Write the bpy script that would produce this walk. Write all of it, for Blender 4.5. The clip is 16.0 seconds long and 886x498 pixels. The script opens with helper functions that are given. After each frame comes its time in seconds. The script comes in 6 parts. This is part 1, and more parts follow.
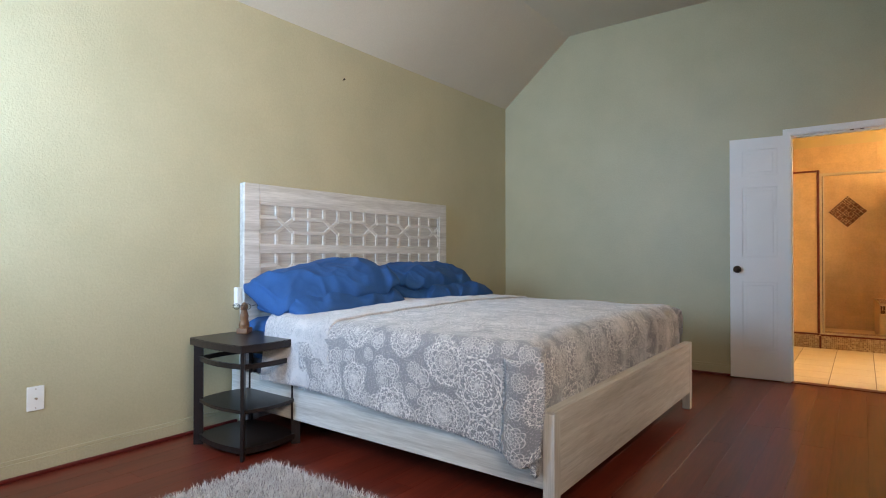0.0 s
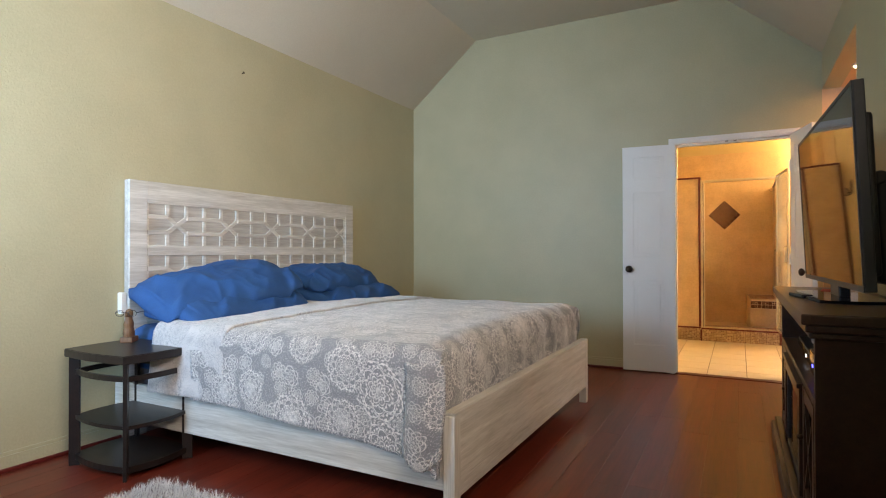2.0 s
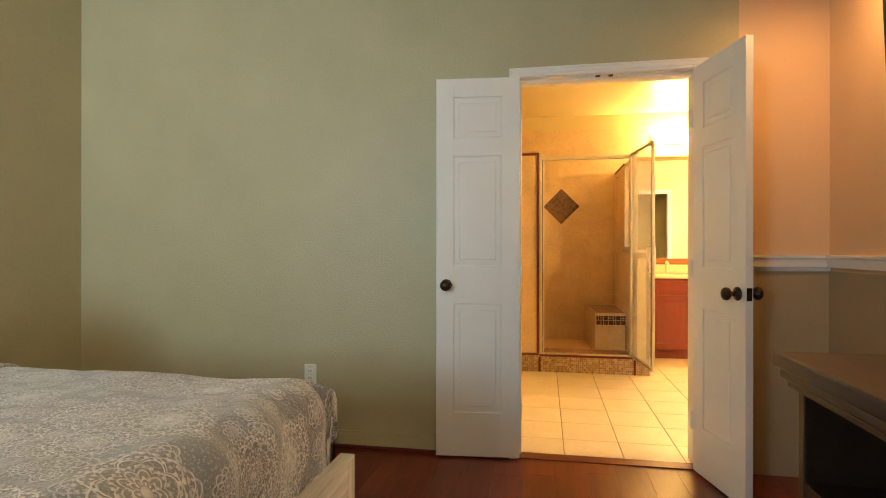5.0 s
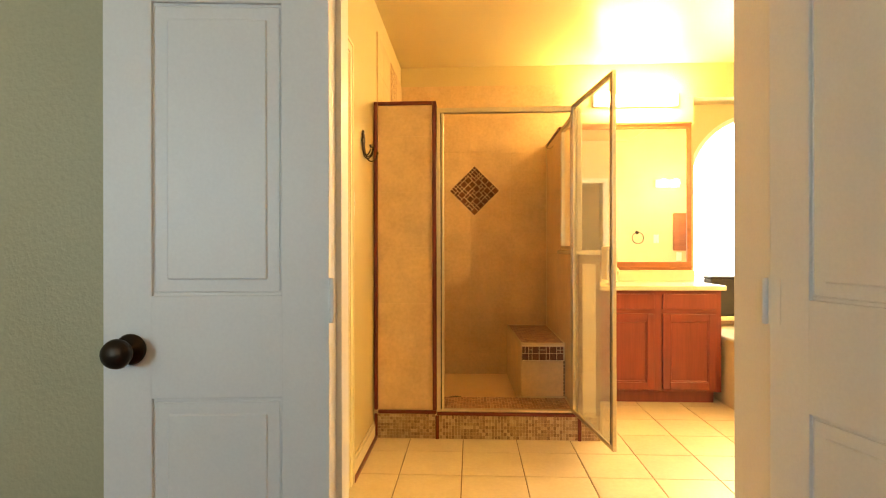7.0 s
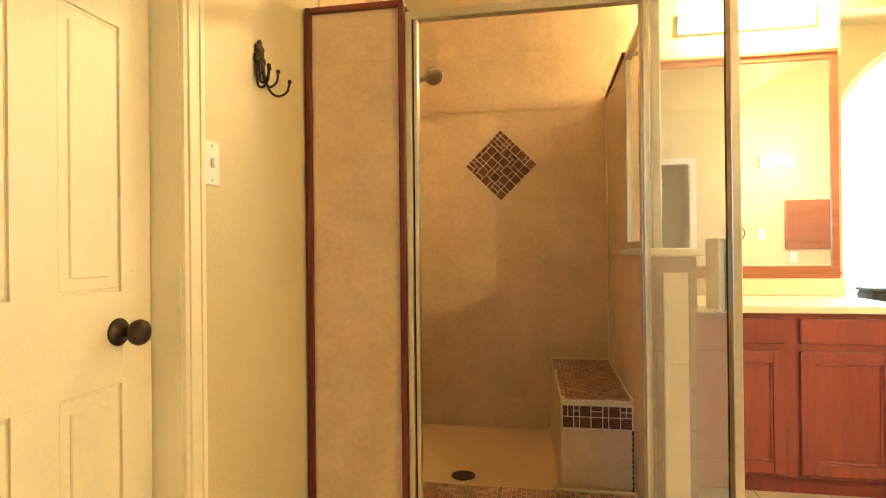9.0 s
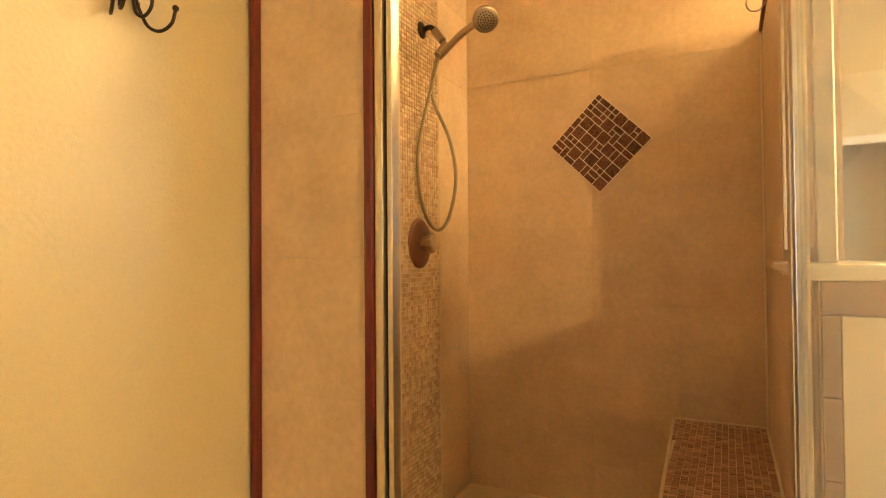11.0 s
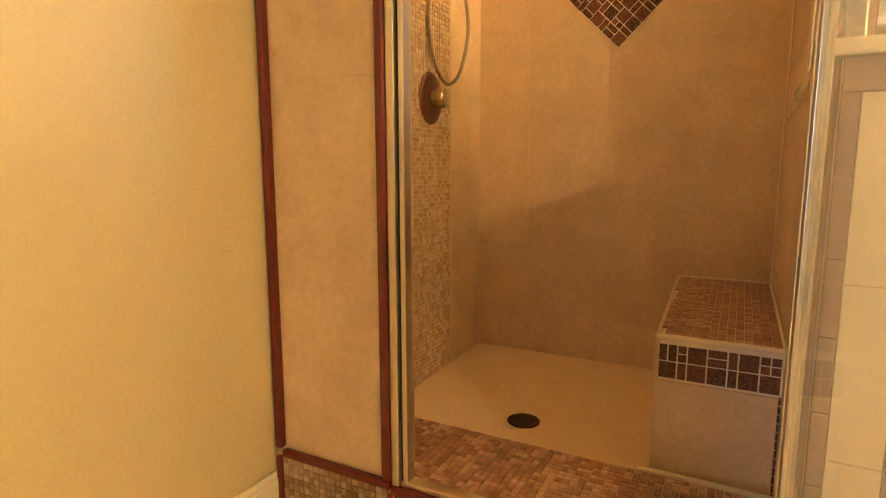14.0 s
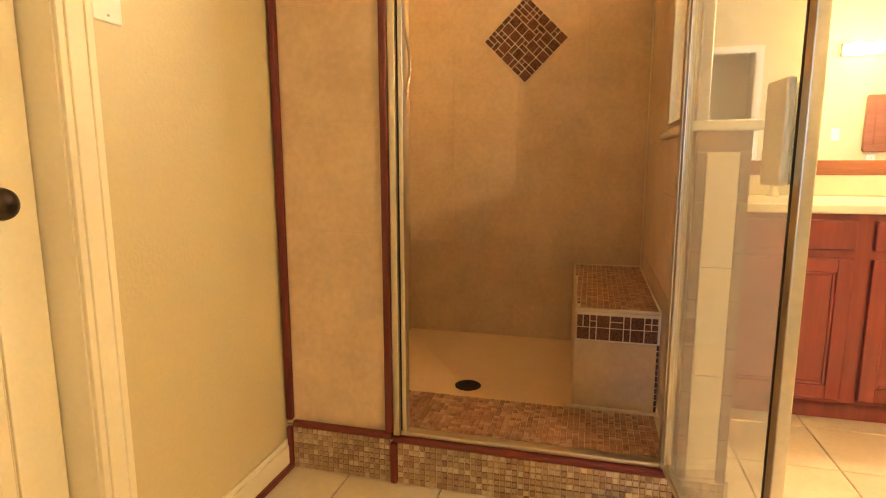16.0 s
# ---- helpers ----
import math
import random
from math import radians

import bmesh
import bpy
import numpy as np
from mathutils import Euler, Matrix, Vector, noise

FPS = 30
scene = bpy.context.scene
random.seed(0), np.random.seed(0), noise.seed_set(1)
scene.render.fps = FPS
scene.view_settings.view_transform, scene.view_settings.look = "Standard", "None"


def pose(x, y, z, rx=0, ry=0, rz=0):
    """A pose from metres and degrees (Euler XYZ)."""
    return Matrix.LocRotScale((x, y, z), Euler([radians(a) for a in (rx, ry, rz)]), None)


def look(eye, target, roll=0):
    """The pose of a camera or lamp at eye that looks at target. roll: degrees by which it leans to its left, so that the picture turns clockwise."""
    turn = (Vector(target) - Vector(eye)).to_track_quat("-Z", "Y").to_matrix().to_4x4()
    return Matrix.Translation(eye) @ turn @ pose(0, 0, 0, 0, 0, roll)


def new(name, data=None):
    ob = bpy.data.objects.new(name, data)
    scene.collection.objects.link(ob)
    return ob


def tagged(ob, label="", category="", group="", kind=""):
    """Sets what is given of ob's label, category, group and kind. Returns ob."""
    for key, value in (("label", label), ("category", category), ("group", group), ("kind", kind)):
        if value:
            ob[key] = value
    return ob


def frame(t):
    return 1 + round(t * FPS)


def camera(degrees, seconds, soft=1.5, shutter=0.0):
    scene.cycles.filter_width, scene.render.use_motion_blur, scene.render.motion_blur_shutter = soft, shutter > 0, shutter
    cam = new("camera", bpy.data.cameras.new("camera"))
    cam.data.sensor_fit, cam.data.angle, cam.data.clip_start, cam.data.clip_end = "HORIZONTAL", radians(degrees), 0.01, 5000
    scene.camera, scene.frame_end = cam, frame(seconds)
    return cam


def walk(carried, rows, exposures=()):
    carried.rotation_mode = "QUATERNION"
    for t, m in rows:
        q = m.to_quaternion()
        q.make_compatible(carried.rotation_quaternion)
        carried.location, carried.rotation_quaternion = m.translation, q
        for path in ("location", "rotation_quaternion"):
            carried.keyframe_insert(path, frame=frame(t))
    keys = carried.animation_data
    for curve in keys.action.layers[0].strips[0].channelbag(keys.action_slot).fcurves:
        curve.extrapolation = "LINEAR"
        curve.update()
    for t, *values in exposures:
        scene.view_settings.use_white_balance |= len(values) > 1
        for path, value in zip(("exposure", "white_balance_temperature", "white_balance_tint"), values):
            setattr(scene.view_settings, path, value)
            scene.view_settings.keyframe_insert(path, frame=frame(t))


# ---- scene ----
cam = camera(76.9, 16.0, soft=1.1)
PATH = [
    (0, (0.062, -0.343, 1.055), (-1.14, 1.255, 1.073), 0.0),
    (0.5, (0.088, -0.351, 1.072), (-1.101, 1.257, 1.086), -0.0),
    (1, (0.09, -0.349, 1.072), (-1.01, 1.321, 1.084), 0.0),
    (1.5, (0.089, -0.331, 1.073), (-0.918, 1.396, 1.086), 0.0),
    (2, (0.091, -0.305, 1.071), (-0.847, 1.462, 1.086), -0.1),
    (2.5, (0.072, -0.178, 1.064), (-0.78, 1.631, 1.077), -0.0),
    (3, (-0.049, 0.146, 1.071), (-0.806, 1.997, 1.085), -0.2),
    (3.5, (-0.124, 0.575, 1.095), (-0.801, 2.457, 1.098), -0.1),
    (4, (-0.194, 1.026, 1.11), (-0.801, 2.932, 1.107), -0.1),
    (4.5, (-0.273, 1.516, 1.117), (-0.758, 3.456, 1.115), 0.0),
    (7, (-0.120, 3.893, 1.123), (-0.220, 5.890, 1.122), -0.1),
    (7.5, (-0.005, 4.270, 1.145), (-0.131, 6.265, 1.144), -0.4),
    (8, (0.046, 4.620, 1.132), (-0.164, 6.606, 1.134), -0.4),
    (10.5, (0.342, 6.013, 1.106), (-0.380, 7.878, 1.123), -0.8),
    (11, (0.376, 6.143, 1.126), (-0.532, 7.925, 1.159), -0.5),
    (11.5, (0.378, 6.191, 1.108), (-0.584, 7.944, 1.159), -0.5),
    (12, (0.371, 6.194, 1.02), (-0.600, 7.942, 1.08), -0.3),
    (12.5, (0.374, 6.184, 0.971), (-0.591, 7.936, 0.974), -0.4),
    (13, (0.377, 6.168, 0.954), (-0.577, 7.922, 0.839), -0.3),
    (13.5, (0.381, 6.147, 0.924), (-0.560, 7.900, 0.714), -0.1),
    (14, (0.381, 6.129, 0.92), (-0.551, 7.875, 0.635), -0.1),
    (14.5, (0.370, 6.077, 0.938), (-0.557, 7.821, 0.624), -0.1),
    (15, (0.327, 5.965, 0.967), (-0.526, 7.747, 0.654), -0.2),
    (15.5, (0.273, 5.814, 0.993), (-0.398, 7.672, 0.68), -0.2),
    (16, (0.253, 5.633, 1.011), (-0.256, 7.542, 0.701), -0.1),
]
EXPOSURES = [(0.0, 0.28, 6500, 17), (1.5, 0.32, 6700, 16.5), (2.5, 0.38, 7200, 16), (3.5, 0.40, 7900, 15), (4.5, 0.40, 9000, 14), (7.0, 0.35, 8600, 9), (7.5, 0.32, 7400, 5), (8.0, 0.26, 5500, -2), (10.5, 0.24, 6000, 8), (12.5, 0.21, 6300, 11), (14.5, 0.26, 6400, 11), (16.0, 0.27, 6100, 10)]
walk(cam, [(t, look(eye, target, roll)) for t, eye, target, roll in PATH], EXPOSURES)

# ---------- world, daylight, lamps ----------
world = bpy.data.worlds.new("sky")
scene.world = world
world.use_nodes = True
wn = world.node_tree
sky = wn.nodes.new("ShaderNodeTexSky")
sky.sky_type, sky.sun_disc = "NISHITA", False
sky.sun_elevation, sky.sun_rotation = radians(40), radians(90)
wn.links.new(sky.outputs[0], wn.nodes["Background"].inputs[0])
wn.nodes["Background"].inputs[1].default_value = 0.15
sun = new("sun", bpy.data.lights.new("sun", "SUN"))
sun.data.energy, sun.data.angle, sun.data.color = 2.0, radians(0.5), (1, 0.95, 0.86)
sun.matrix_world = pose(0, 0, 8, 0, -50, 0)


def area_lamp(name, m, w, h, power, colour):
    """A rectangular area lamp: the sky's light at a window, or the added east fill."""
    data = bpy.data.lights.new(name, "AREA")
    data.shape, data.size, data.size_y, data.energy, data.color = "RECTANGLE", w, h, power, colour
    ob = new(name, data)
    ob.matrix_world = m
    return ob


# warm fill added on the unseen east side to brighten bed and west wall
lamp = area_lamp("bedroom_east_fill", look((0.665, -0.25, 1.98), (-2.4, 1.6, 2.2)), 1.5, 0.8, 41, (1.0, 0.90, 0.77))
lamp.data.spread = radians(120)
lamp = area_lamp("bedroom_corner_window_light", look((-2.35, -1.07, 1.75), (-2.95, 2.0, 2.15)), 0.9, 1.3, 58, (0.39, 0.68, 1.0))
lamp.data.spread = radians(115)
area_lamp("bathroom_window_light", look((2.26, 8.70, 1.5), (2.0, 6.0, 1.2)), 1.1, 1.5, 32, (1.0, 0.95, 0.84))


# ---------- materials ----------
def nodes_of(m):
    m.use_nodes = True
    nt = m.node_tree
    return nt, nt.nodes["Principled BSDF"]


def math_node(nt, op, a, b=None, c=None):
    n = nt.nodes.new("ShaderNodeMath")
    n.operation = op
    for i, v in enumerate((a, b, c)):
        if v is None:
            continue
        if isinstance(v, (int, float)):
            n.inputs[i].default_value = v
        else:
            nt.links.new(v, n.inputs[i])
    return n.outputs[0]


def mix_colour(nt, fac, a, b, blend="MIX"):
    n = nt.nodes.new("ShaderNodeMix")
    n.data_type, n.blend_type = "RGBA", blend
    for sock, v in ((n.inputs[0], fac), (n.inputs[6], a), (n.inputs[7], b)):
        if isinstance(v, (int, float)):
            sock.default_value = v
        elif isinstance(v, tuple):
            sock.default_value = (*v, 1)
        else:
            nt.links.new(v, sock)
    return n.outputs[2]


def ramp(nt, fac, lo, hi):
    n = nt.nodes.new("ShaderNodeMapRange")
    n.inputs[1].default_value, n.inputs[2].default_value = lo, hi
    nt.links.new(fac, n.inputs[0])
    return n.outputs[0]


def coords(nt, stretch=(1, 1, 1), where="world"):
    mp = nt.nodes.new("ShaderNodeMapping")
    mp.inputs["Scale"].default_value = stretch
    if where == "world":
        src = nt.nodes.new("ShaderNodeNewGeometry").outputs["Position"]
    else:
        src = nt.nodes.new("ShaderNodeTexCoord").outputs["UV" if where == "uv" else "Object"]
    nt.links.new(src, mp.inputs[0])
    return mp.outputs[0]


def noise_of(nt, vec, scale, detail=3.0, rough=0.55):
    n = nt.nodes.new("ShaderNodeTexNoise")
    n.inputs["Scale"].default_value, n.inputs["Detail"].default_value, n.inputs["Roughness"].default_value = scale, detail, rough
    nt.links.new(vec, n.inputs["Vector"])
    return n.outputs["Fac"]


def add_bump(nt, bsdf, height, strength, dist=0.002):
    b = nt.nodes.new("ShaderNodeBump")
    b.inputs["Strength"].default_value, b.inputs["Distance"].default_value = strength, dist
    nt.links.new(height, b.inputs["Height"])
    nt.links.new(b.outputs[0], bsdf.inputs["Normal"])


def stuff_mat(name, a, b, rough=0.6, big=1.5, fine=60.0, bump=0.3, metal=0.0, stretch=(1, 1, 1), where="world", vary=0.0, dist=0.002, spec=0.5, rough2=None):
    """Two-scale mottled surface between colours a and b; vary: brightness change from piece to piece."""
    m = bpy.data.materials.new(name)
    nt, bs = nodes_of(m)
    v = coords(nt, stretch, where)
    n1, n2 = noise_of(nt, v, big, 4), noise_of(nt, v, fine, 3)
    f = ramp(nt, math_node(nt, "ADD", math_node(nt, "MULTIPLY", n1, 0.6), math_node(nt, "MULTIPLY", n2, 0.4)), 0.35, 0.65)
    col = mix_colour(nt, f, a, b)
    if vary:
        rnd = nt.nodes.new("ShaderNodeObjectInfo").outputs["Random"]
        k = math_node(nt, "MULTIPLY_ADD", rnd, 2 * vary, 1 - vary)
        hsv = nt.nodes.new("ShaderNodeHueSaturation")
        nt.links.new(col, hsv.inputs["Color"])
        nt.links.new(k, hsv.inputs["Value"])
        col = hsv.outputs[0]
    nt.links.new(col, bs.inputs["Base Color"])
    bs.inputs["Metallic"].default_value = metal
    bs.inputs["Specular IOR Level"].default_value = spec
    r2 = rough2 if rough2 is not None else min(1.0, rough + 0.12)
    rr = nt.nodes.new("ShaderNodeMapRange")
    rr.inputs[3].default_value, rr.inputs[4].default_value = rough, r2
    nt.links.new(n1, rr.inputs[0])
    nt.links.new(rr.outputs[0], bs.inputs["Roughness"])
    if bump:
        add_bump(nt, bs, n2, bump, dist)
    return m


def island_mat(name, colours, rough=0.35, per_object=False):
    """Small mosaic stones: a colour a piece."""
    m = bpy.data.materials.new(name)
    nt, bs = nodes_of(m)
    rnd = nt.nodes.new("ShaderNodeObjectInfo").outputs["Random"] if per_object else nt.nodes.new("ShaderNodeNewGeometry").outputs["Random Per Island"]
    cr = nt.nodes.new("ShaderNodeValToRGB")
    cr.color_ramp.interpolation = "CONSTANT"
    el = cr.color_ramp.elements
    while len(el) < len(colours):
        el.new(0.5)
    for i, c in enumerate(colours):
        el[i].position, el[i].color = i / len(colours), (*c, 1)
    nt.links.new(rnd, cr.inputs[0])
    v = coords(nt)
    n = noise_of(nt, v, 120, 3)
    col = mix_colour(nt, ramp(nt, n, 0.35, 0.7), cr.outputs[0], mix_colour(nt, 0.35, cr.outputs[0], (0.42, 0.26, 0.17)))
    nt.links.new(col, bs.inputs["Base Color"])
    bs.inputs["Roughness"].default_value = rough
    add_bump(nt, bs, n, 0.2, 0.001)
    return m


def plain(name, col, rough=0.5, metal=0.0, emit=None, power=0.0, trans=0.0, ior=1.45):
    m = bpy.data.materials.new(name)
    nt, bs = nodes_of(m)
    bs.inputs["Base Color"].default_value = (*col, 1)
    bs.inputs["Roughness"].default_value, bs.inputs["Metallic"].default_value = rough, metal
    bs.inputs["Transmission Weight"].default_value, bs.inputs["IOR"].default_value = trans, ior
    if emit:
        bs.inputs["Emission Color"].default_value, bs.inputs["Emission Strength"].default_value = (*emit, 1), power
    return m


def wood_mat(name, a, b, axis="y", rough=0.45, grain=1.0, vary=0.0, coat=0.0, where="world", bump=0.25):
    """Long-grained timber; axis: the way the grain runs."""
    m = bpy.data.materials.new(name)
    nt, bs = nodes_of(m)
    s = {"x": (1.2, 22, 22), "y": (22, 1.2, 22), "z": (22, 22, 1.2)}[axis]
    v = coords(nt, tuple(q * grain for q in s), where)
    if vary:
        rnd = nt.nodes.new("ShaderNodeObjectInfo").outputs["Random"]
        off = nt.nodes.new("ShaderNodeVectorMath")
        off.operation = "ADD"
        nt.links.new(v, off.inputs[0])
        cmb = nt.nodes.new("ShaderNodeCombineXYZ")
        for i in range(3):
            nt.links.new(math_node(nt, "MULTIPLY", rnd, 37.0 + 11 * i), cmb.inputs[i])
        nt.links.new(cmb.outputs[0], off.inputs[1])
        v = off.outputs[0]
    n1, n2 = noise_of(nt, v, 1.2, 5, 0.65), noise_of(nt, v, 7, 3)
    f = ramp(nt, math_node(nt, "ADD", math_node(nt, "MULTIPLY", n1, 0.65), math_node(nt, "MULTIPLY", n2, 0.35)), 0.32, 0.68)
    col = mix_colour(nt, f, a, b)
    if vary:
        hsv = nt.nodes.new("ShaderNodeHueSaturation")
        nt.links.new(col, hsv.inputs["Color"])
        nt.links.new(math_node(nt, "MULTIPLY_ADD", rnd, 2 * vary, 1 - vary), hsv.inputs["Value"])
        col = hsv.outputs[0]
    nt.links.new(col, bs.inputs["Base Color"])
    bs.inputs["Roughness"].default_value = rough
    bs.inputs["Coat Weight"].default_value, bs.inputs["Coat Roughness"].default_value = coat, 0.18
    add_bump(nt, bs, f, bump, 0.001)
    return m


def quilt_mat(name, ground, line, scale=3.1):
    """Printed lace flowers: scalloped outlines, dotted rings and pale petals round scattered centres."""
    m = bpy.data.materials.new(name)
    nt, bs = nodes_of(m)
    uv = coords(nt, (1, 1, 1), "uv")
    warp = nt.nodes.new("ShaderNodeTexNoise")
    warp.inputs["Scale"].default_value, warp.inputs["Detail"].default_value = 7.0, 2.0
    nt.links.new(uv, warp.inputs["Vector"])
    bent = nt.nodes.new("ShaderNodeVectorMath")
    bent.operation = "MULTIPLY_ADD"
    bent.inputs[1].default_value = (0.03, 0.03, 0.0)
    nt.links.new(warp.outputs["Color"], bent.inputs[0])
    nt.links.new(uv, bent.inputs[2])

    def mul(a, b):
        return math_node(nt, "MULTIPLY", a, b)

    def top(a, b):
        return math_node(nt, "MAXIMUM", a, b)

    def layer(sc, petals, off, rings, dots):
        """rings: base radius, petal depth, half petal shift, width; dots: radius and dots a petal."""
        mp = nt.nodes.new("ShaderNodeMapping")
        mp.inputs["Location"].default_value = (off, off * 0.7, 0)
        nt.links.new(bent.outputs[0], mp.inputs[0])
        vo = nt.nodes.new("ShaderNodeTexVoronoi")
        vo.voronoi_dimensions = "2D"
        vo.inputs["Scale"].default_value, vo.inputs["Randomness"].default_value = sc, 0.62
        nt.links.new(mp.outputs[0], vo.inputs["Vector"])
        d = nt.nodes.new("ShaderNodeVectorMath")
        d.operation = "SUBTRACT"
        nt.links.new(mp.outputs[0], d.inputs[0])
        nt.links.new(vo.outputs["Position"], d.inputs[1])
        sep = nt.nodes.new("ShaderNodeSeparateXYZ")
        nt.links.new(d.outputs[0], sep.inputs[0])
        th = math_node(nt, "ARCTAN2", sep.outputs[1], sep.outputs[0])
        hue = nt.nodes.new("ShaderNodeSeparateColor")
        nt.links.new(vo.outputs["Color"], hue.inputs[0])
        r = mul(vo.outputs["Distance"], math_node(nt, "MULTIPLY_ADD", hue.outputs[1], 0.55, 0.78))
        count = math_node(nt, "ADD", math_node(nt, "FLOOR", mul(hue.outputs[0], 7)), petals)
        half = mul(mul(th, 0.5), count)
        out = None
        for r0, amp, shift, wd in rings:
            wave = math_node(nt, "ABSOLUTE", math_node(nt, "SINE", math_node(nt, "ADD", half, shift)))
            gap = math_node(nt, "ABSOLUTE", math_node(nt, "SUBTRACT", r, math_node(nt, "MULTIPLY_ADD", wave, amp, r0)))
            ln = math_node(nt, "SUBTRACT", 1.0, ramp(nt, gap, wd * 0.6, wd * 1.4))
            out = ln if out is None else top(out, ln)
        for r0, k in dots:
            gap = math_node(nt, "ABSOLUTE", math_node(nt, "SUBTRACT", r, r0))
            ln = mul(math_node(nt, "SUBTRACT", 1.0, ramp(nt, gap, 0.008, 0.018)), ramp(nt, math_node(nt, "SINE", mul(mul(th, count), k)), -0.2, 0.3))
            out = top(out, ln)
        wave = math_node(nt, "ABSOLUTE", math_node(nt, "SINE", half))
        petal = math_node(nt, "SUBTRACT", 1.0, ramp(nt, math_node(nt, "SUBTRACT", r, math_node(nt, "MULTIPLY_ADD", wave, 0.09, 0.13)), -0.01, 0.01))
        pale = mul(petal, math_node(nt, "MULTIPLY_ADD", ramp(nt, hue.outputs[2], 0.35, 0.55), 0.42, 0.10))
        core = math_node(nt, "SUBTRACT", 1.0, ramp(nt, r, 0.045, 0.06))
        return top(top(out, pale), mul(core, 0.8)), r

    big, r1 = layer(scale, 8, 0.0, ((0.09, 0.03, 0.0, 0.007), (0.14, 0.05, 0.0, 0.007), (0.185, 0.055, 0.0, 0.006), (0.25, 0.06, 1.57, 0.007), (0.275, 0.065, 1.57, 0.005), (0.345, 0.05, 0.0, 0.008)), ((0.075, 1.5), (0.125, 2.0), (0.225, 3.0), (0.325, 4.0), (0.375, 3.0), (0.415, 4.0)))
    small, r2 = layer(scale * 2.6, 5, 0.37, ((0.13, 0.09, 0.0, 0.020), (0.24, 0.09, 1.57, 0.018), (0.36, 0.08, 0.0, 0.020)), ((0.11, 1.0), (0.20, 2.0), (0.31, 3.0)))
    far = ramp(nt, r1, 0.40, 0.44)
    f = math_node(nt, "ADD", mul(big, math_node(nt, "SUBTRACT", 1.0, far)), mul(small, mul(far, 0.80)))
    stipple = noise_of(nt, uv, 150, 2)
    f = top(f, mul(ramp(nt, stipple, 0.56, 0.62), 0.40))
    f2 = mul(f, ramp(nt, noise_of(nt, uv, 60, 3), 0.20, 0.55))
    nt.links.new(mix_colour(nt, f2, ground, line), bs.inputs["Base Color"])
    bs.inputs["Roughness"].default_value = 0.85
    bs.inputs["Sheen Weight"].default_value, bs.inputs["Sheen Roughness"].default_value = 0.55, 0.5
    puckers = noise_of(nt, uv, 34, 2)
    add_bump(nt, bs, math_node(nt, "ADD", mul(puckers, 0.9), mul(f, 0.35)), 0.75, 0.012)
    return m


SAGE = stuff_mat("sage_wall_paint", (0.430, 0.390, 0.248), (0.495, 0.446, 0.288), 0.36, 2.2, 95, 0.6, dist=0.003)
CEIL = stuff_mat("ceiling_paint", (0.54, 0.475, 0.365), (0.61, 0.54, 0.42), 0.8, 1.2, 90, 0.6, dist=0.003)
GOLD = stuff_mat("golden_wall_paint", (0.57, 0.48, 0.285), (0.62, 0.525, 0.32), 0.33, 0.9, 90, 0.5, dist=0.003)
PEACH = stuff_mat("peach_wall_paint", (0.70, 0.47, 0.30), (0.74, 0.51, 0.33), 0.5, 0.9, 110, 0.25)
WHITE = stuff_mat("white_door_paint", (0.76, 0.755, 0.75), (0.82, 0.815, 0.805), 0.34, 3, 150, 0.12, dist=0.001)
TRIMW = stuff_mat("cream_trim_paint", (0.76, 0.69, 0.53), (0.82, 0.75, 0.58), 0.4, 3, 90, 0.12)
PLANK = wood_mat("cherry_laminate", (0.098, 0.0145, 0.0085), (0.200, 0.033, 0.017), "y", 0.30, 0.55, 0.14, 0.10, bump=0.03)
GAPM = plain("floor_gap", (0.02, 0.008, 0.006), 0.8)
WASHY = wood_mat("whitewashed_wood_y", (0.41, 0.38, 0.34), (0.77, 0.745, 0.70), "y", 0.6, 1.0, bump=0.5)
WASHX = wood_mat("whitewashed_wood_x", (0.41, 0.38, 0.34), (0.77, 0.745, 0.70), "x", 0.6, 1.0, bump=0.5)
# darker copy of the whitewash: shade between the lattice bars put into the colour
WASHD = wood_mat("shaded_whitewashed_wood", (0.32, 0.295, 0.265), (0.60, 0.575, 0.535), "y", 0.65, 1.0, bump=0.5)
WASHZ = wood_mat("whitewashed_wood_z", (0.41, 0.38, 0.34), (0.77, 0.745, 0.70), "z", 0.6, 1.0, bump=0.5)
ESPR = wood_mat("espresso_wood", (0.010, 0.0075, 0.007), (0.022, 0.014, 0.012), "x", 0.33, 0.7, coat=0.06, bump=0.1)
STANDW = wood_mat("dark_walnut_wood", (0.020, 0.010, 0.007), (0.044, 0.022, 0.014), "y", 0.36, 0.8, coat=0.1, bump=0.15)
CHERRY = wood_mat("cherry_cabinet_wood", (0.150, 0.022, 0.018), (0.232, 0.040, 0.031), "z", 0.34, 0.7, coat=0.12, bump=0.08)
FRAMEW = wood_mat("mirror_frame_wood", (0.23, 0.075, 0.034), (0.34, 0.12, 0.055), "x", 0.35, 0.7, coat=0.1, bump=0.08)
BLUE = stuff_mat("blue_cotton", (0.010, 0.060, 0.19), (0.017, 0.092, 0.28), 0.75, 3, 220, 0.2, dist=0.001)
QUILT = quilt_mat("grey_floral_print", (0.235, 0.232, 0.248), (0.84, 0.79, 0.77), 4.1)
QUILTR = quilt_mat("pale_floral_print", (0.62, 0.59, 0.59), (0.34, 0.335, 0.36), 4.4)
MATT = stuff_mat("mattress_ticking", (0.06, 0.065, 0.08), (0.10, 0.10, 0.12), 0.85, 3, 100, 0.2)
RUGM = stuff_mat("rug_wool", (0.50, 0.47, 0.47), (0.74, 0.71, 0.70), 0.95, 14, 160, 0.0)
